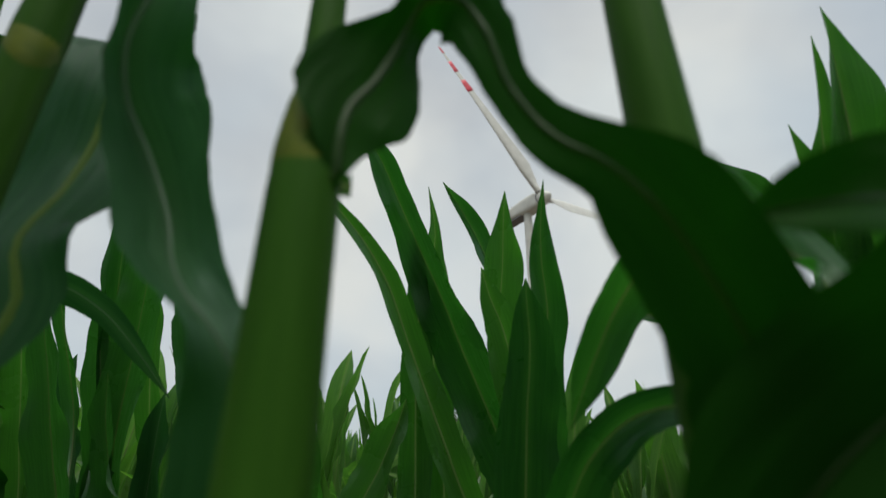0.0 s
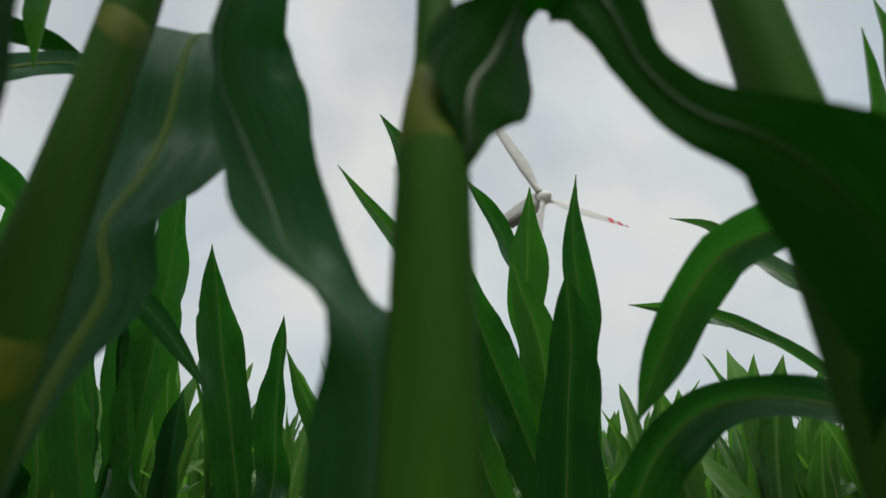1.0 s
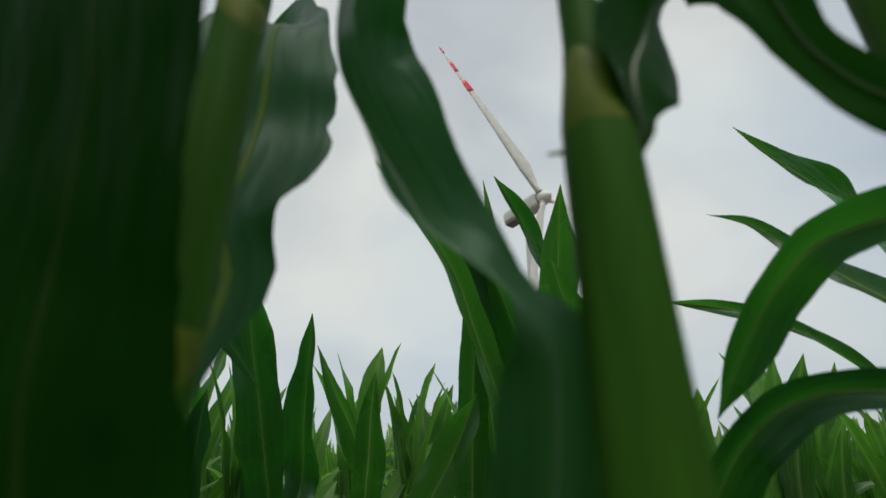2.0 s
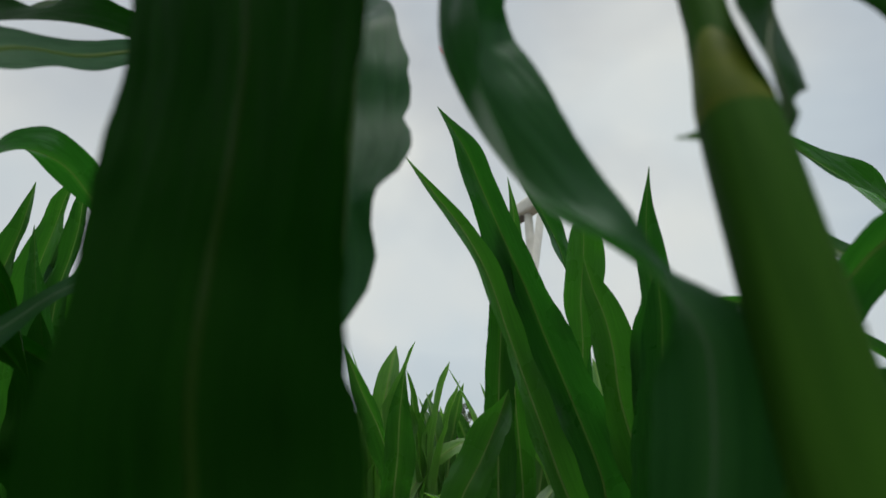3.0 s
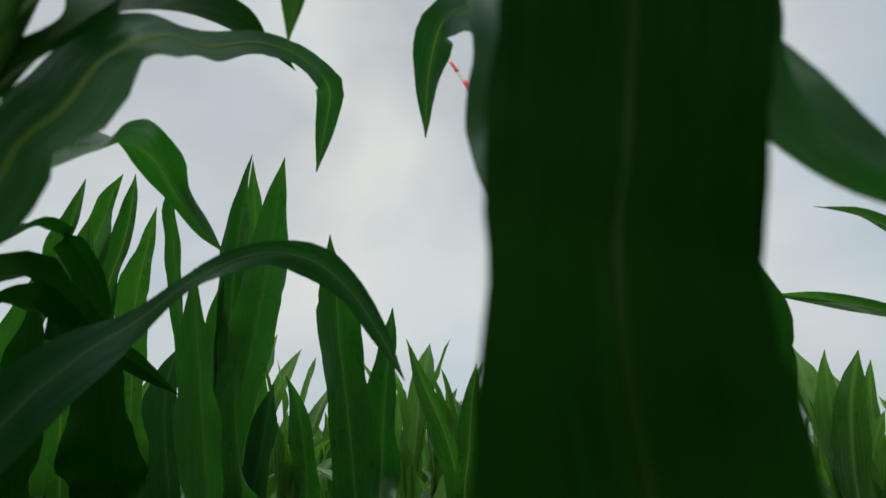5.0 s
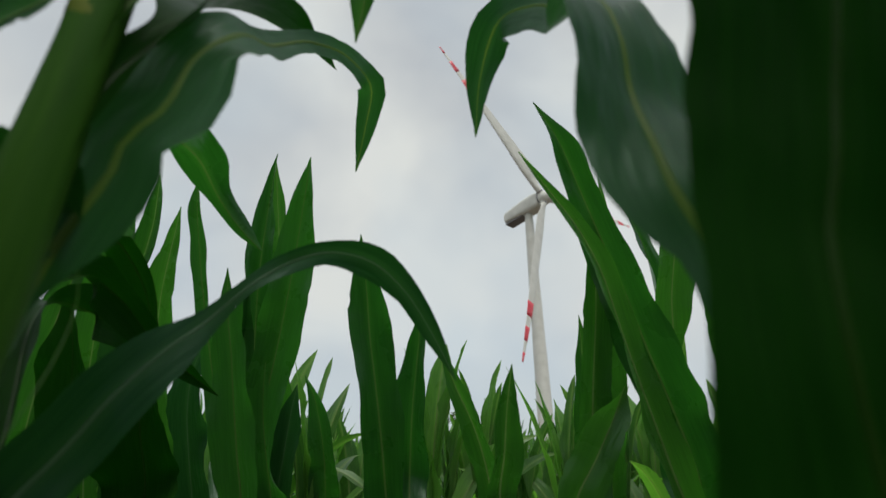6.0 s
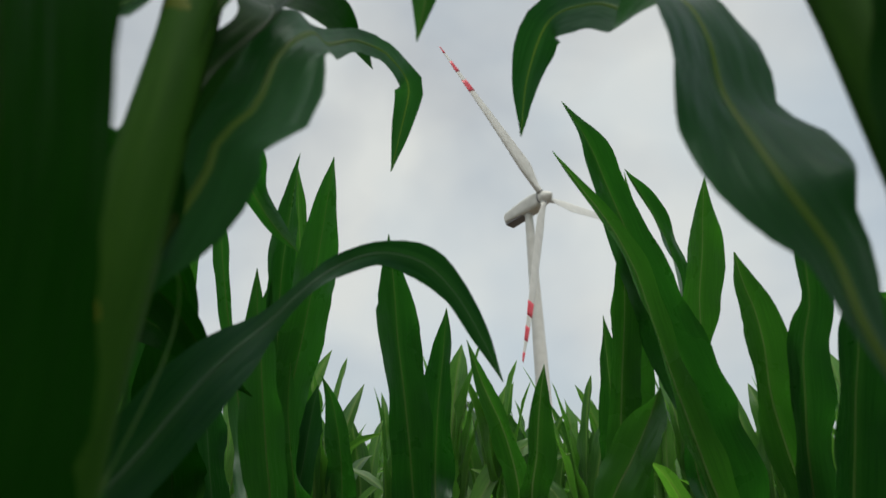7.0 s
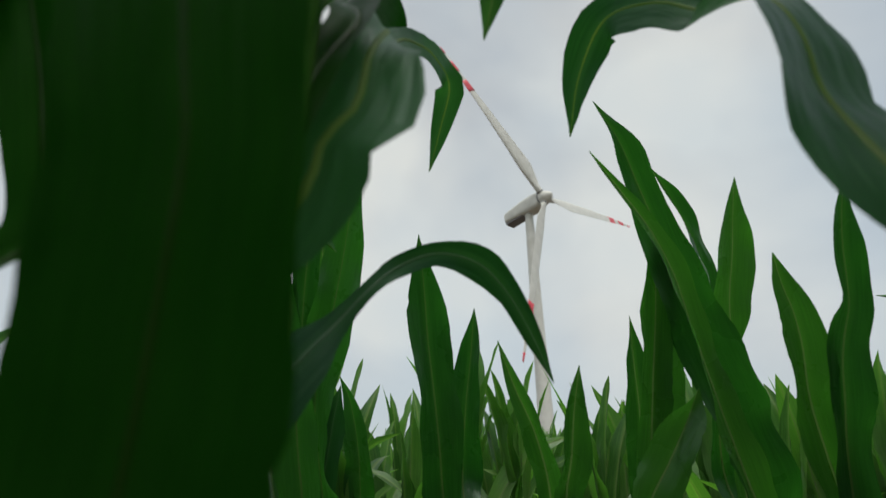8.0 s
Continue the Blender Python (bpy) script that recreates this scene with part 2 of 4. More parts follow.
def blade_data(knots, rng, n=34, fold=0.22, ruffle=0.09, across=FINE, carry=False, grow=False, rib=0.002):
    """Two halves of a blade, on either side of the midrib."""
    rows = glide(knots, n)
    rows[:, 3] = np.maximum(rows[:, 3], 0.0012)
    p, t, side, nrm = frames(rows, carry, grow)
    run = np.concatenate([[0], np.cumsum(np.linalg.norm(np.diff(p, axis=0), axis=1))])
    inner = rib_width(rows, rib)
    verts, uvs, faces, c = [], [], [], len(across)
    for sign in (-1, 1):
        ph = [rng.uniform(0, 6.28) for _ in range(4)]
        k1, k2 = rng.uniform(20, 32), rng.uniform(48, 70)
        base = len(verts)
        for i in range(n + 1):
            w = rows[i, 3] / 2
            wave = math.sin(run[i] * k1 + ph[0]) * 0.7 + math.sin(run[i] * k2 + ph[1]) * 0.3
            swell = 1 + 0.05 * math.sin(run[i] * k1 * 1.3 + ph[2]) + 0.025 * math.sin(run[i] * k2 + ph[3])
            swell += rng.uniform(-0.016, 0.016) - (rng.uniform(0.03, 0.09) if rng.random() < 0.05 else 0)
            for s in across:
                d = inner[i] + (w * swell - inner[i]) * s
                lift = w * ((fold if rows.shape[1] < 6 else rows[i, 5]) * s + ruffle * 2 * s * s * wave)
                verts.append(tuple(p[i] + side[i] * (sign * d) - nrm[i] * lift))
                uvs.append((0.5 + sign * d * 10, run[i] * 6))
        for i in range(n):
            for j in range(c - 1):
                q = (base + i * c + j, base + i * c + j + 1, base + (i + 1) * c + j + 1, base + (i + 1) * c + j)
                faces.append(q if sign > 0 else q[::-1])
    return verts, faces, uvs


def tube_data(path, radii, sides=12, flat=None):
    p = np.asarray(path, float)
    t = np.gradient(p, axis=0)
    t /= np.linalg.norm(t, axis=1)[:, None] + 1e-9
    verts, faces = [], []
    for i in range(len(p)):
        a = np.cross(t[i], (0.13, 1.0, 0.07)) if flat is None else flat[i]
        a = a / (np.linalg.norm(a) + 1e-9)
        b = np.cross(t[i], a)
        ra, rb = radii[i] if isinstance(radii[i], tuple) else (radii[i], radii[i])
        for j in range(sides):
            an = 2 * math.pi * j / sides
            verts.append(tuple(p[i] + a * math.cos(an) * ra + b * math.sin(an) * rb))
    for i in range(len(p) - 1):
        for j in range(sides):
            faces.append((i * sides + j, i * sides + (j + 1) % sides, (i + 1) * sides + (j + 1) % sides, (i + 1) * sides + j))
    faces.append(tuple(reversed(range(sides))))
    faces.append(tuple(range((len(p) - 1) * sides, len(p) * sides)))
    return verts, faces


def midrib_data(knots, n=34, carry=False, grow=False, rib=0.002):
    """A ridged strip between the two halves of a blade."""
    rows = glide(knots, n)
    rows[:, 3] = np.maximum(rows[:, 3], 0.0012)
    p, t, side, nrm = frames(rows, carry, grow)
    half = rib_width(rows, rib)
    verts, uvs = [], []
    for i in range(n + 1):
        for s, h in ((-1, 0.0), (-0.5, 0.5), (0, 0.75), (0.5, 0.5), (1, 0.0)):
            verts.append(tuple(p[i] + side[i] * (s * half[i] * 1.03) - nrm[i] * (h * half[i])))
            uvs.append((0.5 + s * 0.02, i / n * 4))
    faces = [(i * 5 + j, i * 5 + j + 1, i * 5 + j + 6, i * 5 + j + 5) for i in range(n) for j in range(4)]
    return verts, faces, uvs


def add_blade(plant, knots, r, mat, n=34, fold=0.22, ruffle=0.09, across=FINE, carry=False, grow=False, rib=0.002, rib_mat=None):
    v, f, uv = blade_data(knots, r, n, fold, ruffle, across, carry, grow, rib)
    bl = part("leaf", mesh("leaf", v, f, mat, uv), plant)
    v, f, uv = midrib_data(knots, n, carry, grow, rib)
    part("midrib", mesh("midrib", v, f, rib_mat or {LEAF_SHADED: RIB_SHADED, LEAF_DEEP: RIB_DEEP, LEAF_MID: RIB_MID}.get(mat, RIB), uv), bl, "pale midrib")
    return bl


# ---- ground
def ground():
    n, size = 40, 2500.0
    xs = [math.copysign(abs(u) ** 3, u) * size for u in np.linspace(-1, 1, n + 1)]
    verts = [(x, y, 0.0) for y in xs for x in xs]
    faces = [(j * (n + 1) + i, j * (n + 1) + i + 1, (j + 1) * (n + 1) + i + 1, (j + 1) * (n + 1) + i) for j in range(n) for i in range(n)]
    tagged(new("ground", mesh("ground", verts, faces, SOIL)), "brown bare soil of a wide level maize field", "ground", kind="structure")


ground()


# ---- wind turbine
def wind_turbine(hub, front, length, phase):
    """hub: the rotor's middle; front: unit vector out of the rotor; length of a blade; phase in degrees."""
    hub, ax = Vector(hub), Vector(front).normalized()
    flat = Vector((ax.x, ax.y, 0)).normalized()
    foot = hub - flat * (length * 0.112)
    root = new("wind_turbine")
    root.location = (foot.x, foot.y, 0)
    tagged(root, "white three-bladed wind turbine with red-banded blade tips", "wind turbine")

    def put(name, verts, faces, mat, parent, label="", smooth=True):
        return part(name, mesh(name, [tuple(Vector(v) - root.location) for v in verts], faces, mat, None, smooth), parent, label)

    top = hub.z - length * 0.03
    zs = np.linspace(0, top, 14)
    put("tower", *tube_data([(foot.x, foot.y, z) for z in zs], [length * (0.04 - 0.018 * z / top) for z in zs], 40), WHITE, root, "tapered white steel tower")
    sidev = Vector((-flat.y, flat.x, 0))
    up = ax.cross(sidev)
    up = up if up.z > 0 else -up
    # nacelle: rounded box along the shaft
    stations = [(-0.02, 0.032, 0.034), (-0.03, 0.038, 0.041), (-0.07, 0.041, 0.044), (-0.15, 0.041, 0.041), (-0.255, 0.036, 0.032), (-0.268, 0.031, 0.027)]
    verts, faces, k = [], [], 24
    for d, hw, hh in stations:
        for j in range(k):
            an = 2 * math.pi * j / k
            c, s = math.cos(an), math.sin(an)
            q = (abs(c) ** 7 + abs(s) ** 7) ** (-1 / 7)
            verts.append(hub + ax * (d * length) + sidev * (c * q * hw * length) + up * (s * q * hh * length))
    for i in range(len(stations) - 1):
        for j in range(k):
            faces.append((i * k + j, i * k + (j + 1) % k, (i + 1) * k + (j + 1) % k, (i + 1) * k + j))
    faces += [tuple(range(k)), tuple(reversed(range((len(stations) - 1) * k, len(stations) * k)))]
    nac = put("nacelle", verts, faces, WHITE, root, "white rounded nacelle housing")
    # cooler box under the tail
    bverts = [hub + ax * (a * length) + sidev * (b * length) + up * (c * length) for a in (-0.262, -0.14) for b in (-0.03, 0.03) for c in (-0.046, -0.024)]
    bf = [(0, 1, 3, 2), (4, 6, 7, 5), (0, 4, 5, 1), (2, 3, 7, 6), (0, 2, 6, 4), (1, 5, 7, 3)]
    put("tail_vent", bverts, bf, DARK, nac, "dark vent under the tail", False)
    mast = hub - ax * (0.22 * length) + up * (0.042 * length)
    put("wind_vane_mast", *tube_data([mast, mast + up * 0.012 * length, mast + up * 0.028 * length], [length * 0.0011] * 3, 8), DARK, nac)
    # hub and nose
    prof = [(-0.02, 0.035), (-0.012, 0.039), (0.01, 0.039), (0.026, 0.033), (0.04, 0.023), (0.051, 0.011), (0.055, 0.001)]
    hubob = put("rotor_hub", *tube_data([hub + ax * (d * length) for d, r in prof], [r * length for d, r in prof], 28, [sidev] * len(prof)), WHITE, root, "white pointed rotor hub")
    put("hub_ring", *tube_data([hub + ax * (d * length) for d in (-0.021, -0.017, -0.013)], [0.0385 * length, 0.0405 * length, 0.039 * length], 28, [sidev] * 3), DARK, hubob)
    bands = [(0.70, 0.775), (0.83, 0.90), (0.955, 1.0)]
    h = Vector((flat.y, -flat.x, 0)) * -1
    for b in range(3):
        ph = radians(phase + 120 * b)
        d = up * math.cos(ph) + h * math.sin(ph)
        chordv = ax.cross(d).normalized()

        def section(r):
            r = min(r, 0.9995)
            if r < 0.06:
                c, th = 0.036, 0.036
            else:
                c = 0.036 + (0.088 - 0.036) * min(1, (r - 0.06) / 0.14) if r < 0.2 else 0.08 * (1 - (r - 0.2) / 0.8) ** 0.8 + 0.008
                th = max(0.004, 0.036 * (1 - r) ** 1.6)
            tw = radians(18 * (1 - r) ** 2 + 8)
            cv = chordv * math.cos(tw) - ax * math.sin(tw)
            nv = ax * math.cos(tw) + chordv * math.sin(tw)
            off = -0.25 * max(0, c - 0.036)
            bend = -0.03 * r * r
            return hub + d * (r * length) + ax * (bend * length), cv, nv, c * length / 2, th * length / 2, off * length

        def shell(rs, mat, name, parent, label, grow=1.0):
            verts, faces, k = [], [], 16
            for r in rs:
                o, cv, nv, c, th, off = section(r)
                for j in range(k):
                    an = 2 * math.pi * j / k
                    u, v = math.cos(an), math.sin(an)
                    thick = th * (1 if r < 0.06 else (0.55 + 0.45 * u))
                    verts.append(o + cv * (u * c * grow + off) + nv * (v * thick * grow))
            for i in range(len(rs) - 1):
                for j in range(k):
                    faces.append((i * k + j, i * k + (j + 1) % k, (i + 1) * k + (j + 1) % k, (i + 1) * k + j))
            faces += [tuple(reversed(range(k))), tuple(range((len(rs) - 1) * k, len(rs) * k))]
            return put(name, verts, faces, mat, parent, label)

        bl = shell([0.02, 0.05, 0.08, 0.12, 0.16, 0.2, 0.26, 0.34, 0.44, 0.55, 0.66, 0.78, 0.88, 0.95, 0.985, 0.999], WHITE, "blade", root, "long slender white blade")
        put("root_ring", *tube_data([hub + d * (q * length) for q in (0.04, 0.043, 0.046)], [0.0186 * length, 0.0198 * length, 0.0186 * length], 24), DARK, bl, "dark seal ring at the blade root")
        for r0, r1 in bands:
            shell(list(np.linspace(r0, r1 + (0.001 if r1 == 1 else 0), 5)), RED, "red_band", bl, "painted red warning band", 1.1)


YAW, TILT = radians(40), radians(6)
wind_turbine((36.4, 154.3, 92.0), (math.sin(YAW) * math.cos(TILT), -math.cos(YAW) * math.cos(TILT), math.sin(TILT)), 67.0, 80)


# ---- maize
GROUP = "maize plants of the field"


def stalk_mesh(top, girth, nodes, neck=None):
    """neck: where the uppermost sheath ends and the bare, thinner stalk goes on."""
    zs, rs = [], []
    for z in np.linspace(0, top, 90):
        near = min((abs(z - nz) for nz in nodes), default=1)
        above = [nz for nz in nodes if nz <= z]
        since = z - above[-1] if above else z
        r = girth * (1.55 - 0.85 * (z / top) ** 1.2)
        r *= 1 + 0.06 * math.exp(-((near / 0.012) ** 2)) + 0.06 * max(0, 1 - since / 0.12)
        if neck:
            r *= 1 - 0.4 / (1 + math.exp((neck - z) / 0.007))
        zs.append(z)
        rs.append(max(r, 0.003))
    rs[-1] = 0.003
    path = [(0, 0, z) for z in zs]
    return mesh("stalk", *tube_data(path, rs, 24), STALK)


def collar_data(z, r, shrink=0.0, facing=225):
    """A swollen patch where a leaf clasps the stalk, thinning out round it."""
    verts, faces, c, n = [], [], 9, 18
    for i in range(n + 1):
        a = radians(facing + 125 * (i / n * 2 - 1))
        tall = math.cos((i / n * 2 - 1) * 1.5)
        for j in range(c):
            v = j / (c - 1) * 2 - 1
            q = r * (0.98 + 0.1 * (1 - v**4) * tall) * (1 - shrink * (v + 1) / 2)
            verts.append((math.cos(a) * q, math.sin(a) * q, z - 0.004 + (0.003 + (0.016 if shrink else 0.011) * tall) * v + 0.004 * math.sin(a * 2)))
    for i in range(n):
        for j in range(c - 1):
            faces.append((i * c + j, (i + 1) * c + j, (i + 1) * c + j + 1, i * c + j + 1))
    return verts, faces


def maize_plant(x, y, top=1.2, girth=0.012, nodes=(0.5, 0.72, 0.93), neck=None, facing=225, label="green maize plant with long arching leaves in the field"):
    root = new("maize_plant")
    root.location = (x, y, 0)
    tagged(root, label, "maize plant", GROUP)
    part("stalk", stalk_mesh(top, girth, (0.12, 0.3, *nodes), neck), root, "ribbed pale-green stalk")
    for z in nodes:
        r = girth * (1.55 - 0.85 * (z / top) ** 1.2)
        part("collar", mesh("collar", *collar_data(z, r, 0.3 if z == neck else 0.0, facing), COLLAR), root, "yellowish leaf collar")
    return root


def leaf(plant, knots, fold=0.58, ruffle=0.18, carry=False, shaded=False, pale=False, mid=False, deep=False):
    """A blade under its plant, from world knots (x, y, z, width, turn) and, where the blade closes like a gutter, its fold."""
    o = plant.location
    local = [(k[0] - o.x, k[1] - o.y, *k[2:]) for k in knots]
    r = random.Random(round(sum(k[0] + 3 * k[2] for k in knots) * 1000))
    return add_blade(plant, local, r, LEAF_SHADED if shaded else LEAF_MID if mid else LEAF_DEEP if deep else LEAF, 60, fold, ruffle * (1.1 if shaded else 1), FINE, carry, False, 0.0028 if pale else 0.0018, RIB_PALE if pale else None)


plant_z = maize_plant(0.312, 0.168, top=1.75, girth=.0142, nodes=(0.85, 1.03, 1.52))
leaf(plant_z, [(0.312, 0.168, 0.921, 0.010, 0), (0.302, 0.156, 1.121, 0.050, 0), (0.320, 0.144, 1.147, 0.070, 0), (0.342, 0.136, 1.166, 0.070, 0), (0.372, 0.127, 1.185, 0.060, 0), (0.394, 0.122, 1.196, 0.000, 0)], shaded=True)
leaf(plant_z, [(0.312, 0.168, 1.080, 0.010, 0), (0.361, 0.158, 1.196, 0.030, 0), (0.409, 0.146, 1.240, 0.030, 0), (0.361, 0.129, 1.227, 0.030, 0), (0.330, 0.122, 1.221, 0.025, 0), (0.316, 0.123, 1.219, 0.016, 0), (0.305, 0.124, 1.216, 0.000, 0)], shaded=True)
leaf(plant_z, [(0.312, 0.168, 1.063, 0.010, 0), (0.366, 0.205, 1.189, 0.030, 0), (0.418, 0.241, 1.244, 0.030, 0), (0.403, 0.258, 1.278, 0.032, 0), (0.385, 0.287, 1.287, 0.033, 0), (0.362, 0.311, 1.282, 0.033, 0), (0.348, 0.343, 1.262, 0.033, 0), (0.333, 0.369, 1.227, 0.030, 0), (0.318, 0.402, 1.181, 0.000, 0)], deep=True)
leaf(plant_z, [(0.312, 0.168, 0.952, 0.010, 0), (0.369, 0.234, 1.093, 0.030, 0), (0.424, 0.298, 1.167, 0.030, 0), (0.408, 0.323, 1.185, 0.030, 0), (0.385, 0.352, 1.193, 0.028, 0), (0.360, 0.376, 1.188, 0.034, 0), (0.333, 0.399, 1.163, 0.040, 0), (0.315, 0.429, 1.121, 0.040, 0), (0.300, 0.447, 1.083, 0.000, 0)], deep=True)
plant_a = maize_plant(0.168, 0.158, top=1.7, girth=.0140, nodes=(0.88, 1.05, 1.272, 1.5), neck=1.272)
leaf(plant_a, [(0.170, 0.156, 1.236, 0.010, 18), (0.181, 0.151, 1.250, 0.008, 18), (0.181, 0.151, 1.259, 0.019, 36), (0.183, 0.152, 1.279, 0.049, 30), (0.192, 0.157, 1.299, 0.049, 35), (0.198, 0.160, 1.316, 0.037, 46), (0.204, 0.160, 1.332, 0.025, 67), (0.212, 0.156, 1.345, 0.029, 58), (0.224, 0.152, 1.342, 0.038, 49), (0.236, 0.147, 1.320, 0.028, 40), (0.247, 0.148, 1.285, 0.018, 34), (0.262, 0.144, 1.259, 0.023, 35), (0.274, 0.137, 1.245, 0.026, 54), (0.285, 0.133, 1.228, 0.040, 57), (0.298, 0.136, 1.206, 0.043, 48), (0.312, 0.145, 1.183, 0.045, 33), (0.319, 0.155, 1.161, 0.048, 19), (0.318, 0.184, 1.109, 0.000, 19)], fold=.08, ruffle=.03, shaded=True)
leaf(plant_a, [(0.181, 0.179, 1.261, 0.009, -20), (0.171, 0.175, 1.260, 0.007, -22), (0.162, 0.172, 1.257, 0.004, -22), (0.152, 0.171, 1.255, 0.000, -22)], fold=.1, ruffle=.05)
plant_b = maize_plant(0.0145, 0.183, top=1.75, girth=.0122, nodes=(0.85, 1.01, 1.186, 1.345, 1.55), facing=305)
leaf(plant_b, [(0.015, 0.183, 1.330, 0.012, -50, 0.69), (0.030, 0.190, 1.430, 0.030, -50, 0.69), (0.070, 0.175, 1.374, 0.029, -50, 1.37), (0.063, 0.179, 1.349, 0.039, -67, 1.30), (0.063, 0.190, 1.321, 0.050, -56, 1.19), (0.075, 0.200, 1.294, 0.046, -39, 1.30), (0.093, 0.199, 1.259, 0.038, -24, 1.28), (0.107, 0.188, 1.231, 0.038, -24, 0.79), (0.120, 0.177, 1.215, 0.030, -36, 0.54), (0.137, 0.174, 1.197, 0.025, -51, 0.32), (0.148, 0.175, 1.180, 0.036, -6, 0.17), (0.149, 0.180, 1.160, 0.042, -2, 0.14), (0.147, 0.188, 1.134, 0.040, -1, 0.15), (0.137, 0.205, 1.091, 0.000, -1, 0.07)], mid=True, fold=.1, ruffle=.03)
leaf(plant_b, [(0.015, 0.180, 1.060, 0.020, 15), (0.006, 0.223, 1.190, 0.020, 15), (0.010, 0.230, 1.228, 0.046, 8), (0.000, 0.229, 1.256, 0.062, -6), (0.001, 0.243, 1.298, 0.080, 1), (0.000, 0.254, 1.344, 0.090, 24), (0.000, 0.252, 1.379, 0.090, 26), (-0.003, 0.257, 1.417, 0.077, 21), (-0.008, 0.319, 1.486, 0.049, -44), (-0.026, 0.351, 1.535, 0.053, -40), (-0.055, 0.394, 1.562, 0.051, -23), (-0.070, 0.443, 1.538, 0.040, 31), (-0.074, 0.493, 1.491, 0.000, 31)], mid=True, pale=True, fold=.08, ruffle=.05)
leaf(plant_b, [(0.015, 0.165, 0.900, 0.030, 1), (0.010, 0.152, 1.030, 0.080, 1), (-0.002, 0.163, 1.130, 0.089, 1), (-0.005, 0.156, 1.157, 0.085, 2), (-0.005, 0.152, 1.180, 0.079, 1), (-0.004, 0.149, 1.197, 0.080, 0), (-0.001, 0.143, 1.214, 0.079, -3), (0.001, 0.137, 1.234, 0.080, -6), (0.003, 0.130, 1.254, 0.078, -7), (0.003, 0.121, 1.277, 0.078, -9), (0.003, 0.107, 1.326, 0.071, -11), (0.003, 0.082, 1.416, 0.025, -10)], fold=.03, ruffle=.02, shaded=True)
plant_c = maize_plant(-0.297, 0.215, top=1.75, girth=.0138, nodes=(0.85, 1.03, 1.2, 1.36, 1.58))
leaf(plant_c, [(-0.297, 0.210, 1.060, 0.020, 2), (-0.309, 0.249, 1.219, 0.020, 2), (-0.298, 0.244, 1.246, 0.043, 14), (-0.286, 0.244, 1.277, 0.058, 1), (-0.282, 0.242, 1.299, 0.059, -5), (-0.270, 0.243, 1.315, 0.072, -1), (-0.264, 0.251, 1.364, 0.065, 1), (-0.260, 0.283, 1.420, 0.040, 44), (-0.268, 0.356, 1.489, 0.030, 63), (-0.254, 0.432, 1.574, 0.025, 69), (-0.230, 0.492, 1.613, 0.026, 64), (-0.211, 0.555, 1.619, 0.044, 4), (-0.222, 0.591, 1.589, 0.030, -9), (-0.240, 0.636, 1.538, 0.000, -9)], mid=True, pale=True, fold=.08, ruffle=.05)
leaf(plant_c, [(-0.297, 0.215, 0.920, 0.020, 9), (-0.340, 0.270, 1.040, 0.050, 9), (-0.382, 0.368, 1.115, 0.057, 9), (-0.362, 0.375, 1.147, 0.052, 16), (-0.339, 0.379, 1.186, 0.049, 15), (-0.321, 0.396, 1.220, 0.040, 24), (-0.308, 0.418, 1.246, 0.022, 28), (-0.283, 0.433, 1.284, 0.014, 19), (-0.261, 0.453, 1.313, 0.021, 23), (-0.228, 0.466, 1.332, 0.024, 29), (-0.185, 0.489, 1.332, 0.035, 25), (-0.153, 0.520, 1.312, 0.029, 9), (-0.125, 0.552, 1.276, 0.021, 6), (-0.097, 0.590, 1.230, 0.000, 6)], mid=True, fold=.15, ruffle=.08)
leaf(plant_c, [(-0.298, 0.207, 0.880, 0.030, 5), (-0.297, 0.170, 1.020, 0.075, 5), (-0.308, 0.182, 1.130, 0.082, 5), (-0.304, 0.174, 1.152, 0.081, 5), (-0.300, 0.165, 1.176, 0.077, 5), (-0.295, 0.154, 1.201, 0.073, 4), (-0.292, 0.145, 1.223, 0.071, 1), (-0.293, 0.136, 1.246, 0.073, 0), (-0.294, 0.127, 1.270, 0.074, -1), (-0.297, 0.115, 1.319, 0.071, -2), (-0.309, 0.099, 1.403, 0.028, -3)], fold=.03, ruffle=.02, shaded=True)
leaf(plant_c, [(-0.297, 0.215, 1.219, 0.010, 0), (-0.285, 0.228, 1.335, 0.030, 0), (-0.272, 0.242, 1.379, 0.030, 0), (-0.300, 0.307, 1.477, 0.060, 0), (-0.301, 0.380, 1.556, 0.065, 0), (-0.287, 0.464, 1.614, 0.050, 0), (-0.263, 0.555, 1.655, 0.000, 0)], shaded=True)
leaf(plant_c, [(-0.297, 0.215, 1.337, 0.010, 0), (-0.236, 0.214, 1.460, 0.030, 0), (-0.176, 0.213, 1.513, 0.030, 0), (-0.173, 0.253, 1.547, 0.035, 0), (-0.174, 0.299, 1.542, 0.030, 0), (-0.178, 0.317, 1.503, 0.025, 0), (-0.186, 0.333, 1.467, 0.000, 0)])
leaf(plant_c, [(-0.297, 0.215, 1.155, 0.010, 0), (-0.327, 0.279, 1.286, 0.030, 0), (-0.356, 0.344, 1.349, 0.040, 0), (-0.387, 0.413, 1.414, 0.052, 0), (-0.412, 0.492, 1.481, 0.055, 0), (-0.423, 0.561, 1.498, 0.060, 0), (-0.421, 0.612, 1.482, 0.033, 0), (-0.396, 0.650, 1.448, 0.024, 0), (-0.371, 0.671, 1.425, 0.000, 0)], carry=True, deep=True)
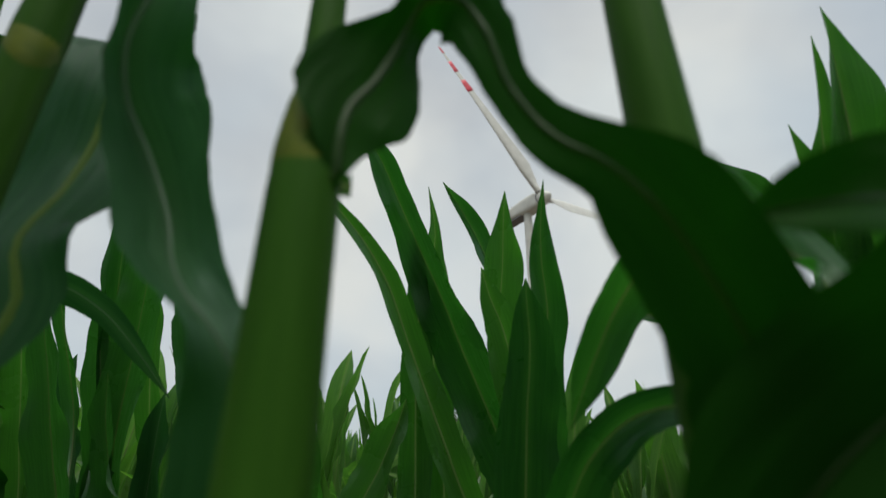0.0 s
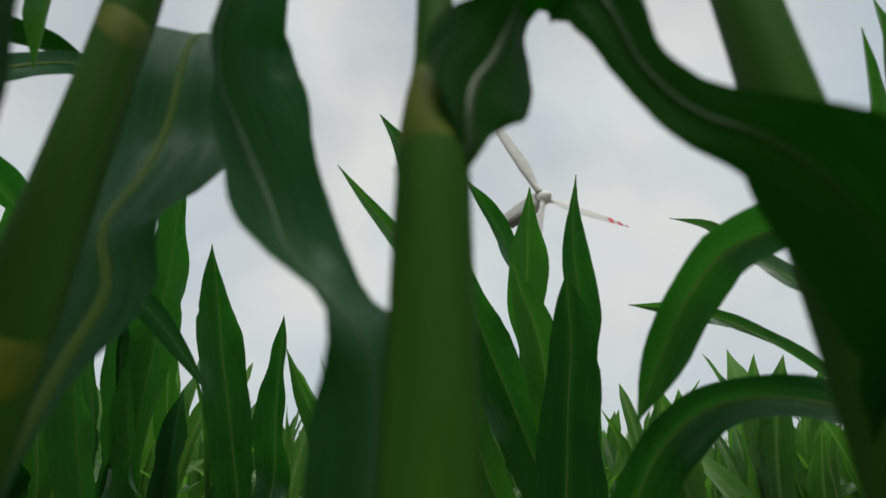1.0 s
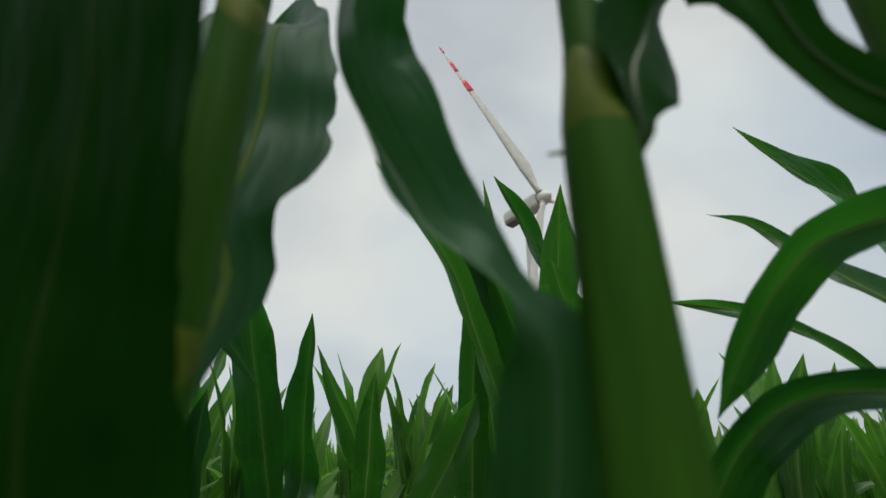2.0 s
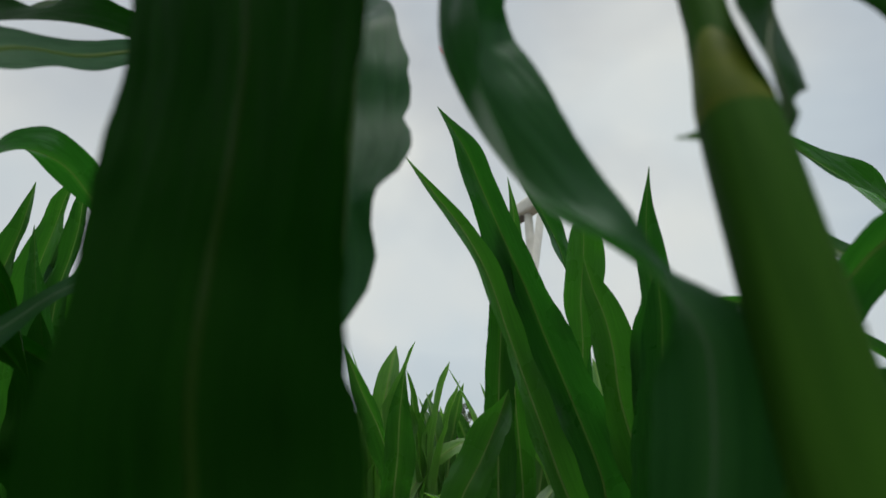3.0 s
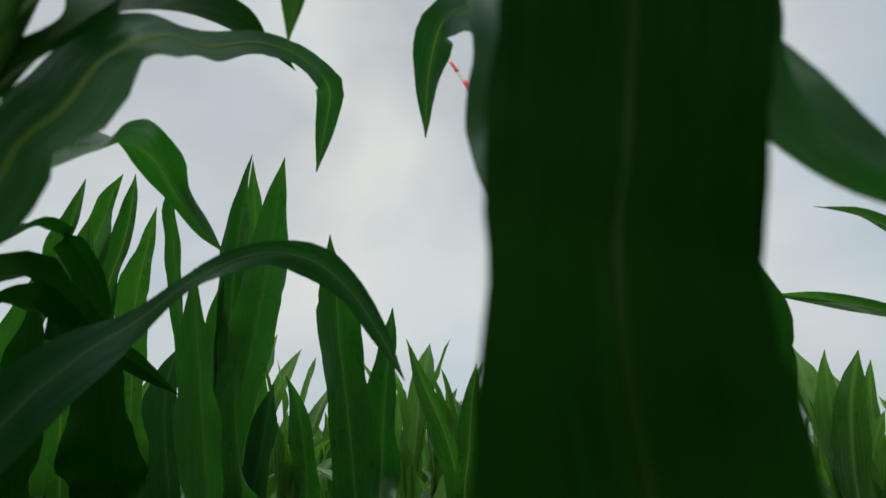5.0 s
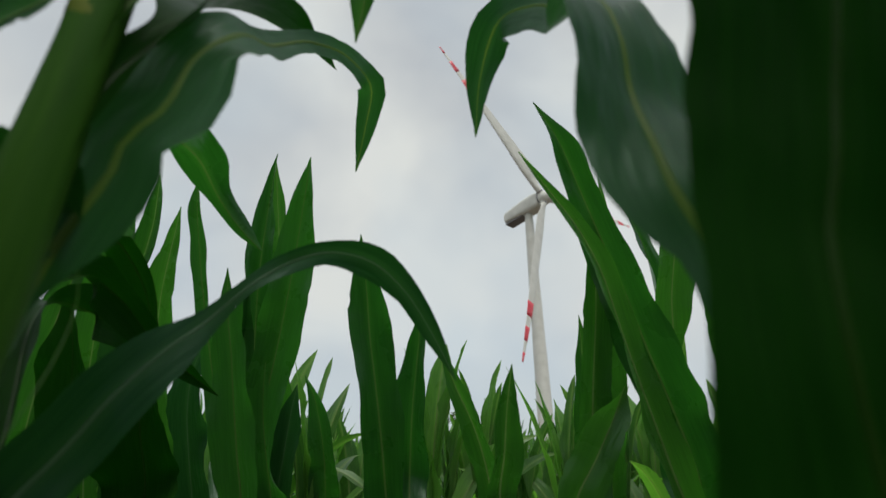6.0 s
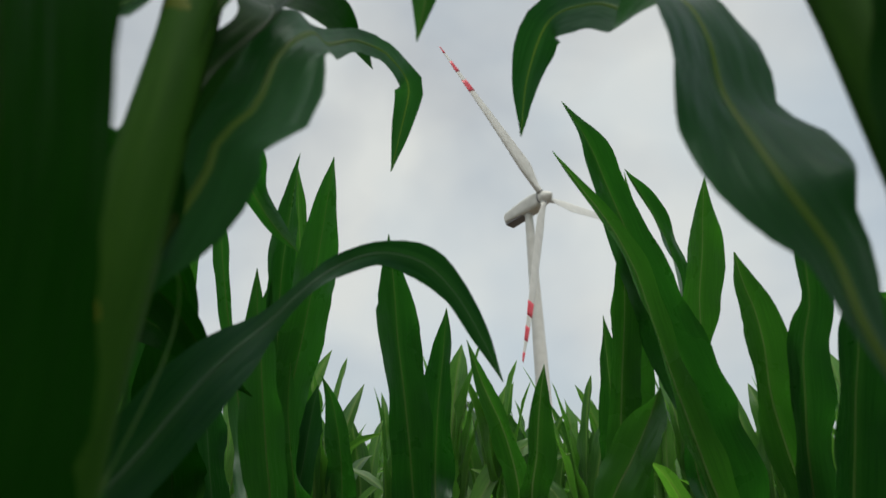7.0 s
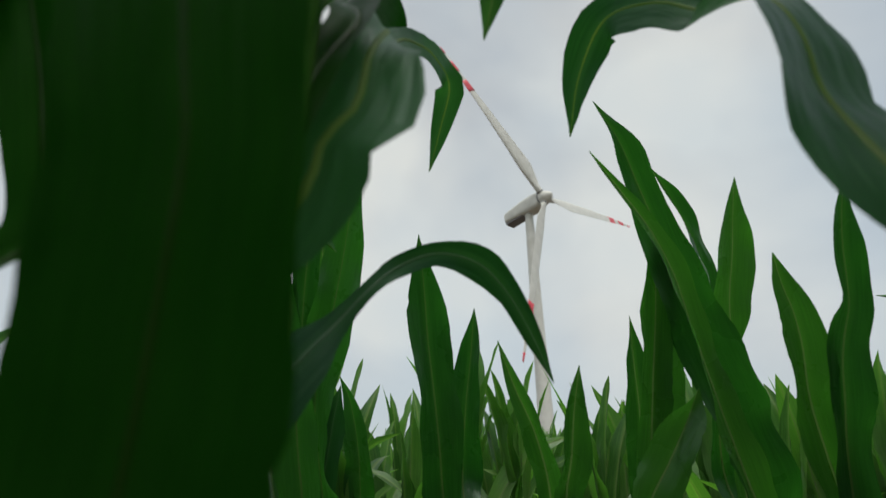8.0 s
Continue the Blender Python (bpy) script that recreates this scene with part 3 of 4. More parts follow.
leaf(plant_c, [(-0.297, 0.215, 0.974, 0.010, 0), (-0.394, 0.326, 1.160, 0.030, 0), (-0.491, 0.437, 1.290, 0.030, 0), (-0.477, 0.463, 1.306, 0.035, 0), (-0.470, 0.491, 1.316, 0.040, 0), (-0.458, 0.529, 1.305, 0.040, 0), (-0.442, 0.564, 1.277, 0.030, 0), (-0.426, 0.602, 1.244, 0.000, 0)], shaded=True)
leaf(plant_c, [(-0.297, 0.215, 1.013, 0.010, 0), (-0.395, 0.345, 1.210, 0.030, 0), (-0.493, 0.475, 1.353, 0.020, 0), (-0.497, 0.505, 1.382, 0.030, 0), (-0.496, 0.548, 1.385, 0.035, 0), (-0.481, 0.585, 1.353, 0.035, 0), (-0.477, 0.627, 1.308, 0.030, 0), (-0.480, 0.674, 1.254, 0.000, 0)], shaded=True)
leaf(plant_c, [(-0.297, 0.215, 0.902, 0.010, 0), (-0.410, 0.383, 1.128, 0.030, 0), (-0.524, 0.551, 1.306, 0.040, 0), (-0.518, 0.608, 1.303, 0.045, 0), (-0.512, 0.677, 1.296, 0.038, 0), (-0.483, 0.731, 1.272, 0.025, 0), (-0.445, 0.779, 1.240, 0.000, 0)], shaded=True)
leaf(plant_c, [(-0.297, 0.215, 1.195, 0.010, 0), (-0.316, 0.218, 1.395, 0.050, 0), (-0.334, 0.217, 1.372, 0.065, 0), (-0.351, 0.215, 1.352, 0.075, 0), (-0.363, 0.216, 1.326, 0.060, 0), (-0.380, 0.226, 1.305, 0.000, 0)], deep=True)
leaf(plant_c, [(-0.297, 0.225, 1.080, 0.020, 0), (-0.304, 0.248, 1.244, 0.026, 0), (-0.315, 0.237, 1.256, 0.065, -11), (-0.329, 0.231, 1.258, 0.069, -18), (-0.340, 0.224, 1.260, 0.051, -23), (-0.356, 0.221, 1.255, 0.000, -23)], deep=True, fold=.1)
plant_d = maize_plant(-0.455, 0.2, top=1.7, girth=.0135, nodes=(1.02, 1.19, 1.37))
leaf(plant_d, [(-0.455, 0.200, 1.084, 0.010, 0), (-0.437, 0.224, 1.200, 0.020, 0), (-0.420, 0.249, 1.244, 0.020, 0), (-0.424, 0.237, 1.293, 0.028, 0), (-0.436, 0.221, 1.353, 0.050, 0), (-0.457, 0.202, 1.418, 0.040, 0), (-0.498, 0.188, 1.472, 0.000, 0)], shaded=True)
plant_e = maize_plant(0.33, 0.8, top=0.95)
leaf(plant_e, [(0.330, 0.800, 0.800, 0.020, -1), (0.387, 0.847, 1.105, 0.059, -1), (0.377, 0.812, 1.182, 0.062, -2), (0.374, 0.784, 1.243, 0.062, -1), (0.371, 0.763, 1.289, 0.060, 0), (0.374, 0.746, 1.327, 0.058, 3), (0.380, 0.728, 1.365, 0.060, 1), (0.377, 0.711, 1.403, 0.053, -3), (0.371, 0.693, 1.441, 0.042, -3), (0.369, 0.676, 1.479, 0.029, 0), (0.370, 0.660, 1.514, 0.015, 1), (0.373, 0.639, 1.559, 0.000, 1)], fold=.45, deep=True)
leaf(plant_e, [(0.330, 0.800, 0.800, 0.020, -8), (0.365, 1.091, 1.106, 0.040, -8), (0.353, 1.041, 1.214, 0.036, -4), (0.336, 1.008, 1.286, 0.013, -3), (0.337, 0.972, 1.364, 0.029, 0), (0.333, 0.936, 1.445, 0.069, 0), (0.338, 0.896, 1.530, 0.079, 1), (0.339, 0.867, 1.595, 0.037, 1), (0.342, 0.837, 1.660, 0.000, 1)], fold=0.35)
leaf(plant_e, [(0.330, 0.800, 0.800, 0.020, -5), (0.387, 0.870, 1.105, 0.064, -5), (0.363, 0.841, 1.167, 0.070, -8), (0.337, 0.805, 1.246, 0.062, -6), (0.324, 0.769, 1.324, 0.065, -6), (0.312, 0.751, 1.363, 0.058, -8), (0.294, 0.733, 1.402, 0.035, -9), (0.280, 0.714, 1.445, 0.000, -9)], fold=.4)
leaf(plant_e, [(0.330, 0.800, 0.800, 0.020, 0), (0.321, 0.679, 1.112, 0.088, 0), (0.322, 0.651, 1.172, 0.081, 0), (0.323, 0.629, 1.221, 0.072, 1), (0.326, 0.607, 1.269, 0.061, 1), (0.326, 0.590, 1.306, 0.049, -1), (0.323, 0.577, 1.336, 0.032, -2), (0.321, 0.562, 1.368, 0.000, -2)], fold=.4, deep=True)
plant_h = maize_plant(0.02, 0.88, top=0.95)
leaf(plant_h, [(0.020, 0.880, 0.926, 0.010, 3), (0.002, 0.907, 1.042, 0.030, 3), (-0.016, 0.933, 1.086, 0.045, 3), (-0.011, 0.895, 1.169, 0.050, 19), (-0.007, 0.864, 1.236, 0.036, 3), (0.001, 0.836, 1.299, 0.000, -18)])
leaf(plant_h, [(0.020, 0.880, 0.838, 0.010, 13), (0.001, 0.967, 0.982, 0.030, 13), (-0.018, 1.055, 1.061, 0.045, 13), (-0.028, 1.024, 1.127, 0.048, -12), (-0.054, 0.986, 1.211, 0.042, -25), (-0.091, 0.951, 1.286, 0.028, -13), (-0.121, 0.918, 1.360, 0.000, 12)])
plant_i = maize_plant(-0.16, 0.88, top=0.95)
leaf(plant_i, [(-0.160, 0.880, 0.842, 0.010, -7), (-0.188, 0.972, 0.991, 0.042, -7), (-0.216, 1.063, 1.076, 0.070, -7), (-0.227, 1.011, 1.191, 0.075, 11), (-0.238, 0.967, 1.287, 0.078, 22), (-0.248, 0.931, 1.364, 0.080, 18), (-0.254, 0.896, 1.441, 0.060, 2), (-0.265, 0.850, 1.542, 0.000, -15)], deep=True)
leaf(plant_i, [(-0.160, 0.880, 0.841, 0.010, 16), (-0.170, 1.007, 1.013, 0.042, 16), (-0.180, 1.135, 1.125, 0.070, 16), (-0.174, 1.073, 1.261, 0.070, -22), (-0.163, 1.025, 1.366, 0.045, -23), (-0.157, 0.989, 1.444, 0.000, 14)], deep=True)
leaf(plant_i, [(-0.300, 1.200, 0.750, 0.030, -1), (-0.469, 1.718, 1.039, 0.093, -1), (-0.476, 1.646, 1.195, 0.079, -3), (-0.490, 1.603, 1.289, 0.058, -5), (-0.506, 1.575, 1.352, 0.034, -8), (-0.533, 1.549, 1.409, 0.000, -8)], fold=.45, deep=True)
plant_j = maize_plant(0.16, 1.0, top=0.95)
leaf(plant_j, [(0.160, 1.000, 0.793, 0.010, -13), (0.189, 1.119, 0.961, 0.030, -13), (0.219, 1.238, 1.069, 0.050, -13), (0.212, 1.197, 1.158, 0.060, -22), (0.206, 1.146, 1.270, 0.068, -9), (0.194, 1.105, 1.359, 0.050, 13), (0.184, 1.063, 1.451, 0.000, 22)])
leaf(plant_j, [(0.160, 1.000, 0.887, 0.010, 7), (0.124, 0.933, 1.022, 0.036, 7), (0.088, 0.865, 1.090, 0.060, 7), (0.122, 0.834, 1.159, 0.065, -29), (0.147, 0.809, 1.213, 0.050, -17), (0.163, 0.789, 1.256, 0.000, 23)])
leaf(plant_j, [(0.160, 1.000, 0.800, 0.020, -4), (0.222, 1.110, 1.090, 0.045, -4), (0.205, 1.018, 1.290, 0.072, -1), (0.199, 0.955, 1.428, 0.074, 0), (0.200, 0.913, 1.520, 0.054, 1), (0.204, 0.877, 1.599, 0.020, -2), (0.191, 0.843, 1.673, 0.000, -2)], fold=0.55)
leaf(plant_j, [(0.160, 1.000, 0.800, 0.020, -2), (0.167, 1.036, 1.132, 0.064, -2), (0.168, 0.967, 1.282, 0.056, 1), (0.173, 0.902, 1.423, 0.050, 0), (0.171, 0.861, 1.513, 0.027, -2), (0.163, 0.827, 1.589, 0.000, -2)], fold=0.55)
plant_k = maize_plant(0.4, 1.02, top=0.95)
leaf(plant_k, [(0.400, 1.020, 0.872, 0.010, 19), (0.390, 1.044, 0.988, 0.054, 19), (0.380, 1.068, 1.032, 0.090, 19), (0.359, 1.024, 1.127, 0.100, 3), (0.308, 0.968, 1.249, 0.102, -14), (0.256, 0.917, 1.362, 0.100, -27), (0.215, 0.874, 1.456, 0.085, -33), (0.173, 0.835, 1.540, 0.070, -30), (0.137, 0.801, 1.616, 0.056, -19), (0.101, 0.766, 1.691, 0.042, -3), (0.053, 0.736, 1.757, 0.000, 14)], deep=True)
leaf(plant_k, [(0.400, 1.020, 0.860, 0.010, 2), (0.335, 0.954, 1.007, 0.030, 2), (0.269, 0.888, 1.088, 0.050, 2), (0.217, 0.833, 1.208, 0.052, 14), (0.164, 0.772, 1.343, 0.045, 20), (0.130, 0.732, 1.430, 0.034, 16), (0.095, 0.706, 1.486, 0.028, 5), (0.051, 0.682, 1.537, 0.018, -8), (0.005, 0.658, 1.590, 0.000, -18)])
leaf(plant_k, [(0.400, 1.020, 0.873, 0.010, -20), (0.397, 1.107, 1.016, 0.030, -20), (0.393, 1.194, 1.092, 0.045, -20), (0.357, 1.080, 1.342, 0.045, 7), (0.339, 1.015, 1.484, 0.050, 29), (0.315, 0.975, 1.571, 0.055, 32), (0.274, 0.940, 1.647, 0.045, 14), (0.220, 0.905, 1.723, 0.000, -14)], deep=True)
plant_m = maize_plant(-0.42, 0.95, top=0.95)
leaf(plant_m, [(-0.420, 0.950, 0.720, 0.010, -13), (-0.484, 1.103, 0.919, 0.048, -13), (-0.547, 1.255, 1.065, 0.080, -13), (-0.516, 1.177, 1.236, 0.085, 3), (-0.475, 1.099, 1.407, 0.092, 16), (-0.445, 1.036, 1.543, 0.088, 19), (-0.422, 0.979, 1.669, 0.055, 9), (-0.404, 0.931, 1.773, 0.000, -7)], deep=True)
leaf(plant_m, [(-0.420, 0.950, 0.847, 0.010, 15), (-0.487, 1.093, 1.041, 0.036, 15), (-0.554, 1.236, 1.180, 0.060, 15), (-0.542, 1.139, 1.391, 0.060, 33), (-0.529, 1.064, 1.555, 0.060, 17), (-0.509, 1.005, 1.683, 0.050, -16), (-0.487, 0.953, 1.798, 0.000, -33)], deep=True)
leaf(plant_m, [(-0.420, 0.950, 0.824, 0.010, 2), (-0.440, 1.052, 0.979, 0.042, 2), (-0.461, 1.154, 1.071, 0.070, 2), (-0.472, 1.106, 1.175, 0.070, -23), (-0.478, 1.068, 1.259, 0.050, -10), (-0.472, 1.029, 1.342, 0.000, 20)], deep=True)
leaf(plant_m, [(-0.420, 0.950, 0.800, 0.020, -3), (-0.623, 1.165, 1.296, 0.037, -3), (-0.642, 1.100, 1.437, 0.033, -3), (-0.653, 1.057, 1.532, 0.030, -2), (-0.659, 1.021, 1.609, 0.036, -2), (-0.663, 0.990, 1.678, 0.028, 0), (-0.661, 0.964, 1.735, 0.000, 0)], ruffle=.2, deep=True)
leaf(plant_m, [(-0.420, 0.950, 0.800, 0.020, 1), (-0.525, 1.380, 1.058, 0.075, 1), (-0.499, 1.322, 1.183, 0.068, 4), (-0.485, 1.288, 1.258, 0.057, 5), (-0.467, 1.253, 1.334, 0.000, 5)], fold=.4, mid=True)
leaf(plant_m, [(-0.420, 0.950, 0.800, 0.020, -1), (-0.563, 1.267, 1.064, 0.073, -1), (-0.560, 1.193, 1.225, 0.072, 0), (-0.558, 1.130, 1.363, 0.058, 0), (-0.558, 1.088, 1.455, 0.043, 2), (-0.544, 1.051, 1.535, 0.000, 2)], fold=.4, deep=True)
leaf(plant_m, [(-0.420, 0.950, 0.800, 0.020, 0), (-0.521, 1.390, 1.082, 0.053, 0), (-0.518, 1.285, 1.311, 0.059, 0), (-0.515, 1.204, 1.490, 0.065, 0), (-0.516, 1.145, 1.618, 0.056, -1), (-0.519, 1.110, 1.694, 0.045, -1), (-0.522, 1.081, 1.758, 0.034, -1), (-0.525, 1.042, 1.842, 0.000, -1)], fold=.3)
plant_n = maize_plant(-0.66, 0.98, top=0.95)
leaf(plant_n, [(-0.660, 0.980, 0.800, 0.020, 0), (-1.089, 1.268, 1.110, 0.103, 0), (-1.042, 1.182, 1.297, 0.104, 6), (-1.007, 1.128, 1.414, 0.094, 8), (-0.968, 1.086, 1.508, 0.062, 10), (-0.936, 1.053, 1.578, 0.056, 10), (-0.902, 1.021, 1.648, 0.045, 9), (-0.883, 0.997, 1.701, 0.025, 8), (-0.867, 0.976, 1.746, 0.000, 8)], fold=.4)
leaf(plant_n, [(-0.660, 0.980, 0.800, 0.020, 0), (-0.791, 1.312, 1.085, 0.095, 0), (-0.786, 1.246, 1.229, 0.090, 1), (-0.781, 1.191, 1.349, 0.075, 1), (-0.779, 1.147, 1.446, 0.079, 2), (-0.770, 1.114, 1.518, 0.077, 4), (-0.756, 1.086, 1.578, 0.059, 6), (-0.740, 1.059, 1.638, 0.032, 6), (-0.723, 1.029, 1.703, 0.000, 6)], fold=.35)
leaf(plant_n, [(-0.660, 0.980, 0.800, 0.020, 2), (-0.462, 0.984, 1.080, 0.074, 2), (-0.468, 0.944, 1.169, 0.074, -2), (-0.474, 0.903, 1.258, 0.070, -1), (-0.478, 0.871, 1.329, 0.058, -2), (-0.482, 0.850, 1.373, 0.040, -1), (-0.483, 0.832, 1.413, 0.021, 0), (-0.483, 0.811, 1.458, 0.000, 0)], fold=.4, deep=True)
leaf(plant_n, [(-0.660, 0.980, 0.917, 0.010, 5), (-0.661, 1.010, 1.033, 0.072, 5), (-0.663, 1.041, 1.077, 0.120, 5), (-0.666, 0.981, 1.209, 0.115, 8), (-0.670, 0.933, 1.312, 0.080, 6), (-0.678, 0.886, 1.415, 0.000, 0)], shaded=True)
leaf(plant_n, [(-0.660, 0.980, 0.911, 0.010, -5), (-0.715, 0.982, 1.031, 0.066, -5), (-0.771, 0.984, 1.080, 0.110, -5), (-0.761, 0.928, 1.204, 0.105, -8), (-0.751, 0.871, 1.329, 0.070, -6), (-0.759, 0.822, 1.435, 0.000, 0)], shaded=True)
leaf(plant_n, [(-0.660, 0.980, 0.800, 0.020, -1), (-0.749, 1.436, 1.054, 0.109, -1), (-0.758, 1.376, 1.185, 0.109, -1), (-0.761, 1.328, 1.290, 0.096, 2), (-0.748, 1.292, 1.368, 0.058, 7), (-0.722, 1.264, 1.431, 0.000, 7)], fold=.4, mid=True)
leaf(plant_n, [(-0.660, 0.980, 0.800, 0.020, -1), (-0.975, 1.346, 1.084, 0.120, -1), (-0.968, 1.244, 1.306, 0.108, 3), (-0.949, 1.188, 1.429, 0.096, 4), (-0.925, 1.131, 1.552, 0.089, 7), (-0.896, 1.097, 1.626, 0.078, 9), (-0.868, 1.069, 1.688, 0.061, 9), (-0.849, 1.046, 1.737, 0.040, 10), (-0.821, 1.023, 1.789, 0.000, 10)], fold=.4)
leaf(plant_n, [(-0.660, 0.980, 0.800, 0.020, -1), (-0.864, 1.290, 1.086, 0.077, -1), (-0.851, 1.192, 1.298, 0.078, 1), (-0.842, 1.128, 1.440, 0.069, 4), (-0.821, 1.084, 1.535, 0.052, 7), (-0.793, 1.052, 1.605, 0.047, 8), (-0.775, 1.025, 1.665, 0.042, 5), (-0.767, 1.003, 1.712, 0.028, 4), (-0.760, 0.980, 1.761, 0.000, 4)], fold=.4)
leaf(plant_n, [(-0.660, 0.980, 0.800, 0.020, -1), (-0.751, 1.154, 1.070, 0.086, -1), (-0.752, 1.077, 1.238, 0.089, 0), (-0.754, 1.020, 1.363, 0.080, -2), (-0.762, 0.991, 1.426, 0.064, -3), (-0.768, 0.962, 1.489, 0.045, -2), (-0.770, 0.938, 1.541, 0.025, -1), (-0.771, 0.911, 1.601, 0.000, -1)], fold=.4, deep=True)
leaf(plant_n, [(-0.660, 0.980, 0.660, 0.010, 3), (-0.774, 1.162, 0.895, 0.030, 3), (-0.888, 1.345, 1.084, 0.050, 3), (-0.883, 1.243, 1.306, 0.060, 17), (-0.869, 1.164, 1.479, 0.060, 14), (-0.855, 1.113, 1.590, 0.050, -3), (-0.835, 1.071, 1.682, 0.000, -17)], mid=True)
plant_p = maize_plant(0.75, 0.55, top=0.95)
leaf(plant_p, [(0.750, 0.550, 1.011, 0.010, -8), (0.708, 0.545, 1.127, 0.030, -8), (0.666, 0.541, 1.171, 0.050, -8), (0.660, 0.493, 1.275, 0.060, -29), (0.649, 0.445, 1.380, 0.060, -31), (0.637, 0.411, 1.453, 0.060, -12), (0.620, 0.378, 1.526, 0.040, 15), (0.603, 0.352, 1.582, 0.000, 32)])
leaf(plant_p, [(0.750, 0.550, 1.039, 0.010, -9), (0.705, 0.550, 1.155, 0.030, -9), (0.660, 0.550, 1.199, 0.050, -9), (0.642, 0.487, 1.334, 0.050, -29), (0.627, 0.443, 1.432, 0.045, -19), (0.618, 0.408, 1.508, 0.030, 9), (0.609, 0.379, 1.571, 0.000, 29)])
leaf(plant_p, [(0.750, 0.550, 1.041, 0.010, -15), (0.718, 0.566, 1.157, 0.030, -15), (0.685, 0.581, 1.201, 0.040, -15), (0.660, 0.521, 1.334, 0.040, -27), (0.635, 0.484, 1.414, 0.035, -12), (0.619, 0.460, 1.466, 0.025, 15), (0.606, 0.442, 1.506, 0.000, 27)])
plant_q = maize_plant(0.8, 0.72, top=0.95)
leaf(plant_q, [(0.800, 0.720, 0.963, 0.010, 14), (0.749, 0.622, 1.122, 0.030, 14), (0.698, 0.525, 1.219, 0.030, 14), (0.643, 0.542, 1.301, 0.030, -8), (0.625, 0.591, 1.363, 0.030, -25), (0.611, 0.648, 1.431, 0.025, -25), (0.573, 0.676, 1.489, 0.016, -8), (0.534, 0.706, 1.520, 0.000, 14)])
leaf(plant_q, [(0.800, 0.720, 1.015, 0.010, 15), (0.814, 0.742, 1.131, 0.030, 15), (0.828, 0.765, 1.175, 0.030, 15), (0.740, 0.728, 1.255, 0.030, 29), (0.680, 0.734, 1.313, 0.026, 23), (0.614, 0.746, 1.360, 0.026, 2), (0.540, 0.767, 1.387, 0.022, -20), (0.477, 0.783, 1.400, 0.000, -29)])
leaf(plant_q, [(0.800, 0.720, 1.104, 0.010, -11), (0.835, 0.735, 1.220, 0.036, -11), (0.870, 0.749, 1.264, 0.060, -11), (0.813, 0.704, 1.388, 0.070, 7), (0.755, 0.683, 1.481, 0.070, 20), (0.692, 0.672, 1.554, 0.060, 20), (0.634, 0.668, 1.610, 0.030, 6), (0.577, 0.650, 1.649, 0.000, -11)])
plant_r = maize_plant(-0.85, 0.92, top=0.95)


# ---- the tops of the near plants and the rest of the field
def grown_leaf(r, base_z, azim, length, upright, width):
    """Knots of a leaf that rises from the stalk and bends over."""
    knots, pos, pitch = [], Vector((0, 0, base_z)), radians(86 - 5 * (1 - upright))
    bend = radians(8 + 120 * (1 - upright) ** 1.2)
    n = 8
    drift, roll = r.uniform(-0.12, 0.12), r.uniform(-80, 80)
    for i in range(n + 1):
        u = i / n
        w = width * min(1, 0.55 + 2.2 * u) * (1 - u**5.5) if u < 1 else 0
        knots.append((pos.x, pos.y, pos.z, w, roll * u))
        a = pitch - bend * u**1.8
        az = azim + drift * u * 3
        pos = pos + Vector((math.cos(a) * math.cos(az), math.cos(a) * math.sin(az), math.sin(a))) * (length / n)
    return knots


def plant_leaves(r, height):
    """Leaves of a grown plant whose highest tips reach the height."""
    az, out = r.uniform(0, math.pi), []
    for i in range(10):
        z0 = height * (0.14 + 0.06 * i)
        az += math.pi + r.uniform(-0.5, 0.5)
        if i < 6:
            up = r.uniform(0.12, 0.5)
            ln = height * r.uniform(0.36, 0.5)
        else:
            up = min(0.97, 0.78 + 0.055 * (i - 6) + r.uniform(-0.08, 0.08))
            ln = (height - z0) * r.uniform(0.8, 1.0) / (0.74 + 0.26 * up)
        out.append(grown_leaf(r, z0, az, ln, up, r.uniform(0.06, 0.105)))
    return out


def whorl(plant, z, seed):
    """Near plant's unseen upper leaves, added over the gap between the rows for shade."""
    r = random.Random(seed)
    for i in range(5):
        az = radians(-90 + (1 if i % 2 else -1) * r.uniform(5, 75))
        kn = grown_leaf(r, z - 0.05 + 0.03 * i, az, r.uniform(0.55, 0.75), 0.45 + 0.1 * i, r.uniform(0.07, 0.09))
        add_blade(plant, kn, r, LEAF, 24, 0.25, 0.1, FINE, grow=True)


def skirt(plant, low, high, count, seed, reach=0.5):
    """Older, lower leaves, bending over below the eye, added to shade the plant's foot."""
    r = random.Random(seed)
    az = r.uniform(0, 6.28)
    for i in range(count):
        z = low + (high - low) * i / max(1, count - 1)
        az += math.pi + r.uniform(-0.7, 0.7)
        kn = grown_leaf(r, z, az, reach * r.uniform(0.85, 1.2), r.uniform(0.35, 0.6), r.uniform(0.07, 0.09))
        add_blade(plant, kn, r, LEAF_SHADED, 20, 0.25, 0.1, COARSE, grow=True)


NEAR_ROW = (plant_z, plant_a, plant_b, plant_c, plant_d)
SECOND_ROW = (plant_e, plant_h, plant_i, plant_j, plant_k, plant_m, plant_n, plant_p, plant_q, plant_r)
for n, near in enumerate(NEAR_ROW):
    whorl(near, 1.6, 40 + n)
    skirt(near, 0.3, 0.6, 4, 60 + n, 0.45)
for n, near in enumerate(SECOND_ROW):
    skirt(near, 0.3, 0.62, 6, 80 + n, 0.45)


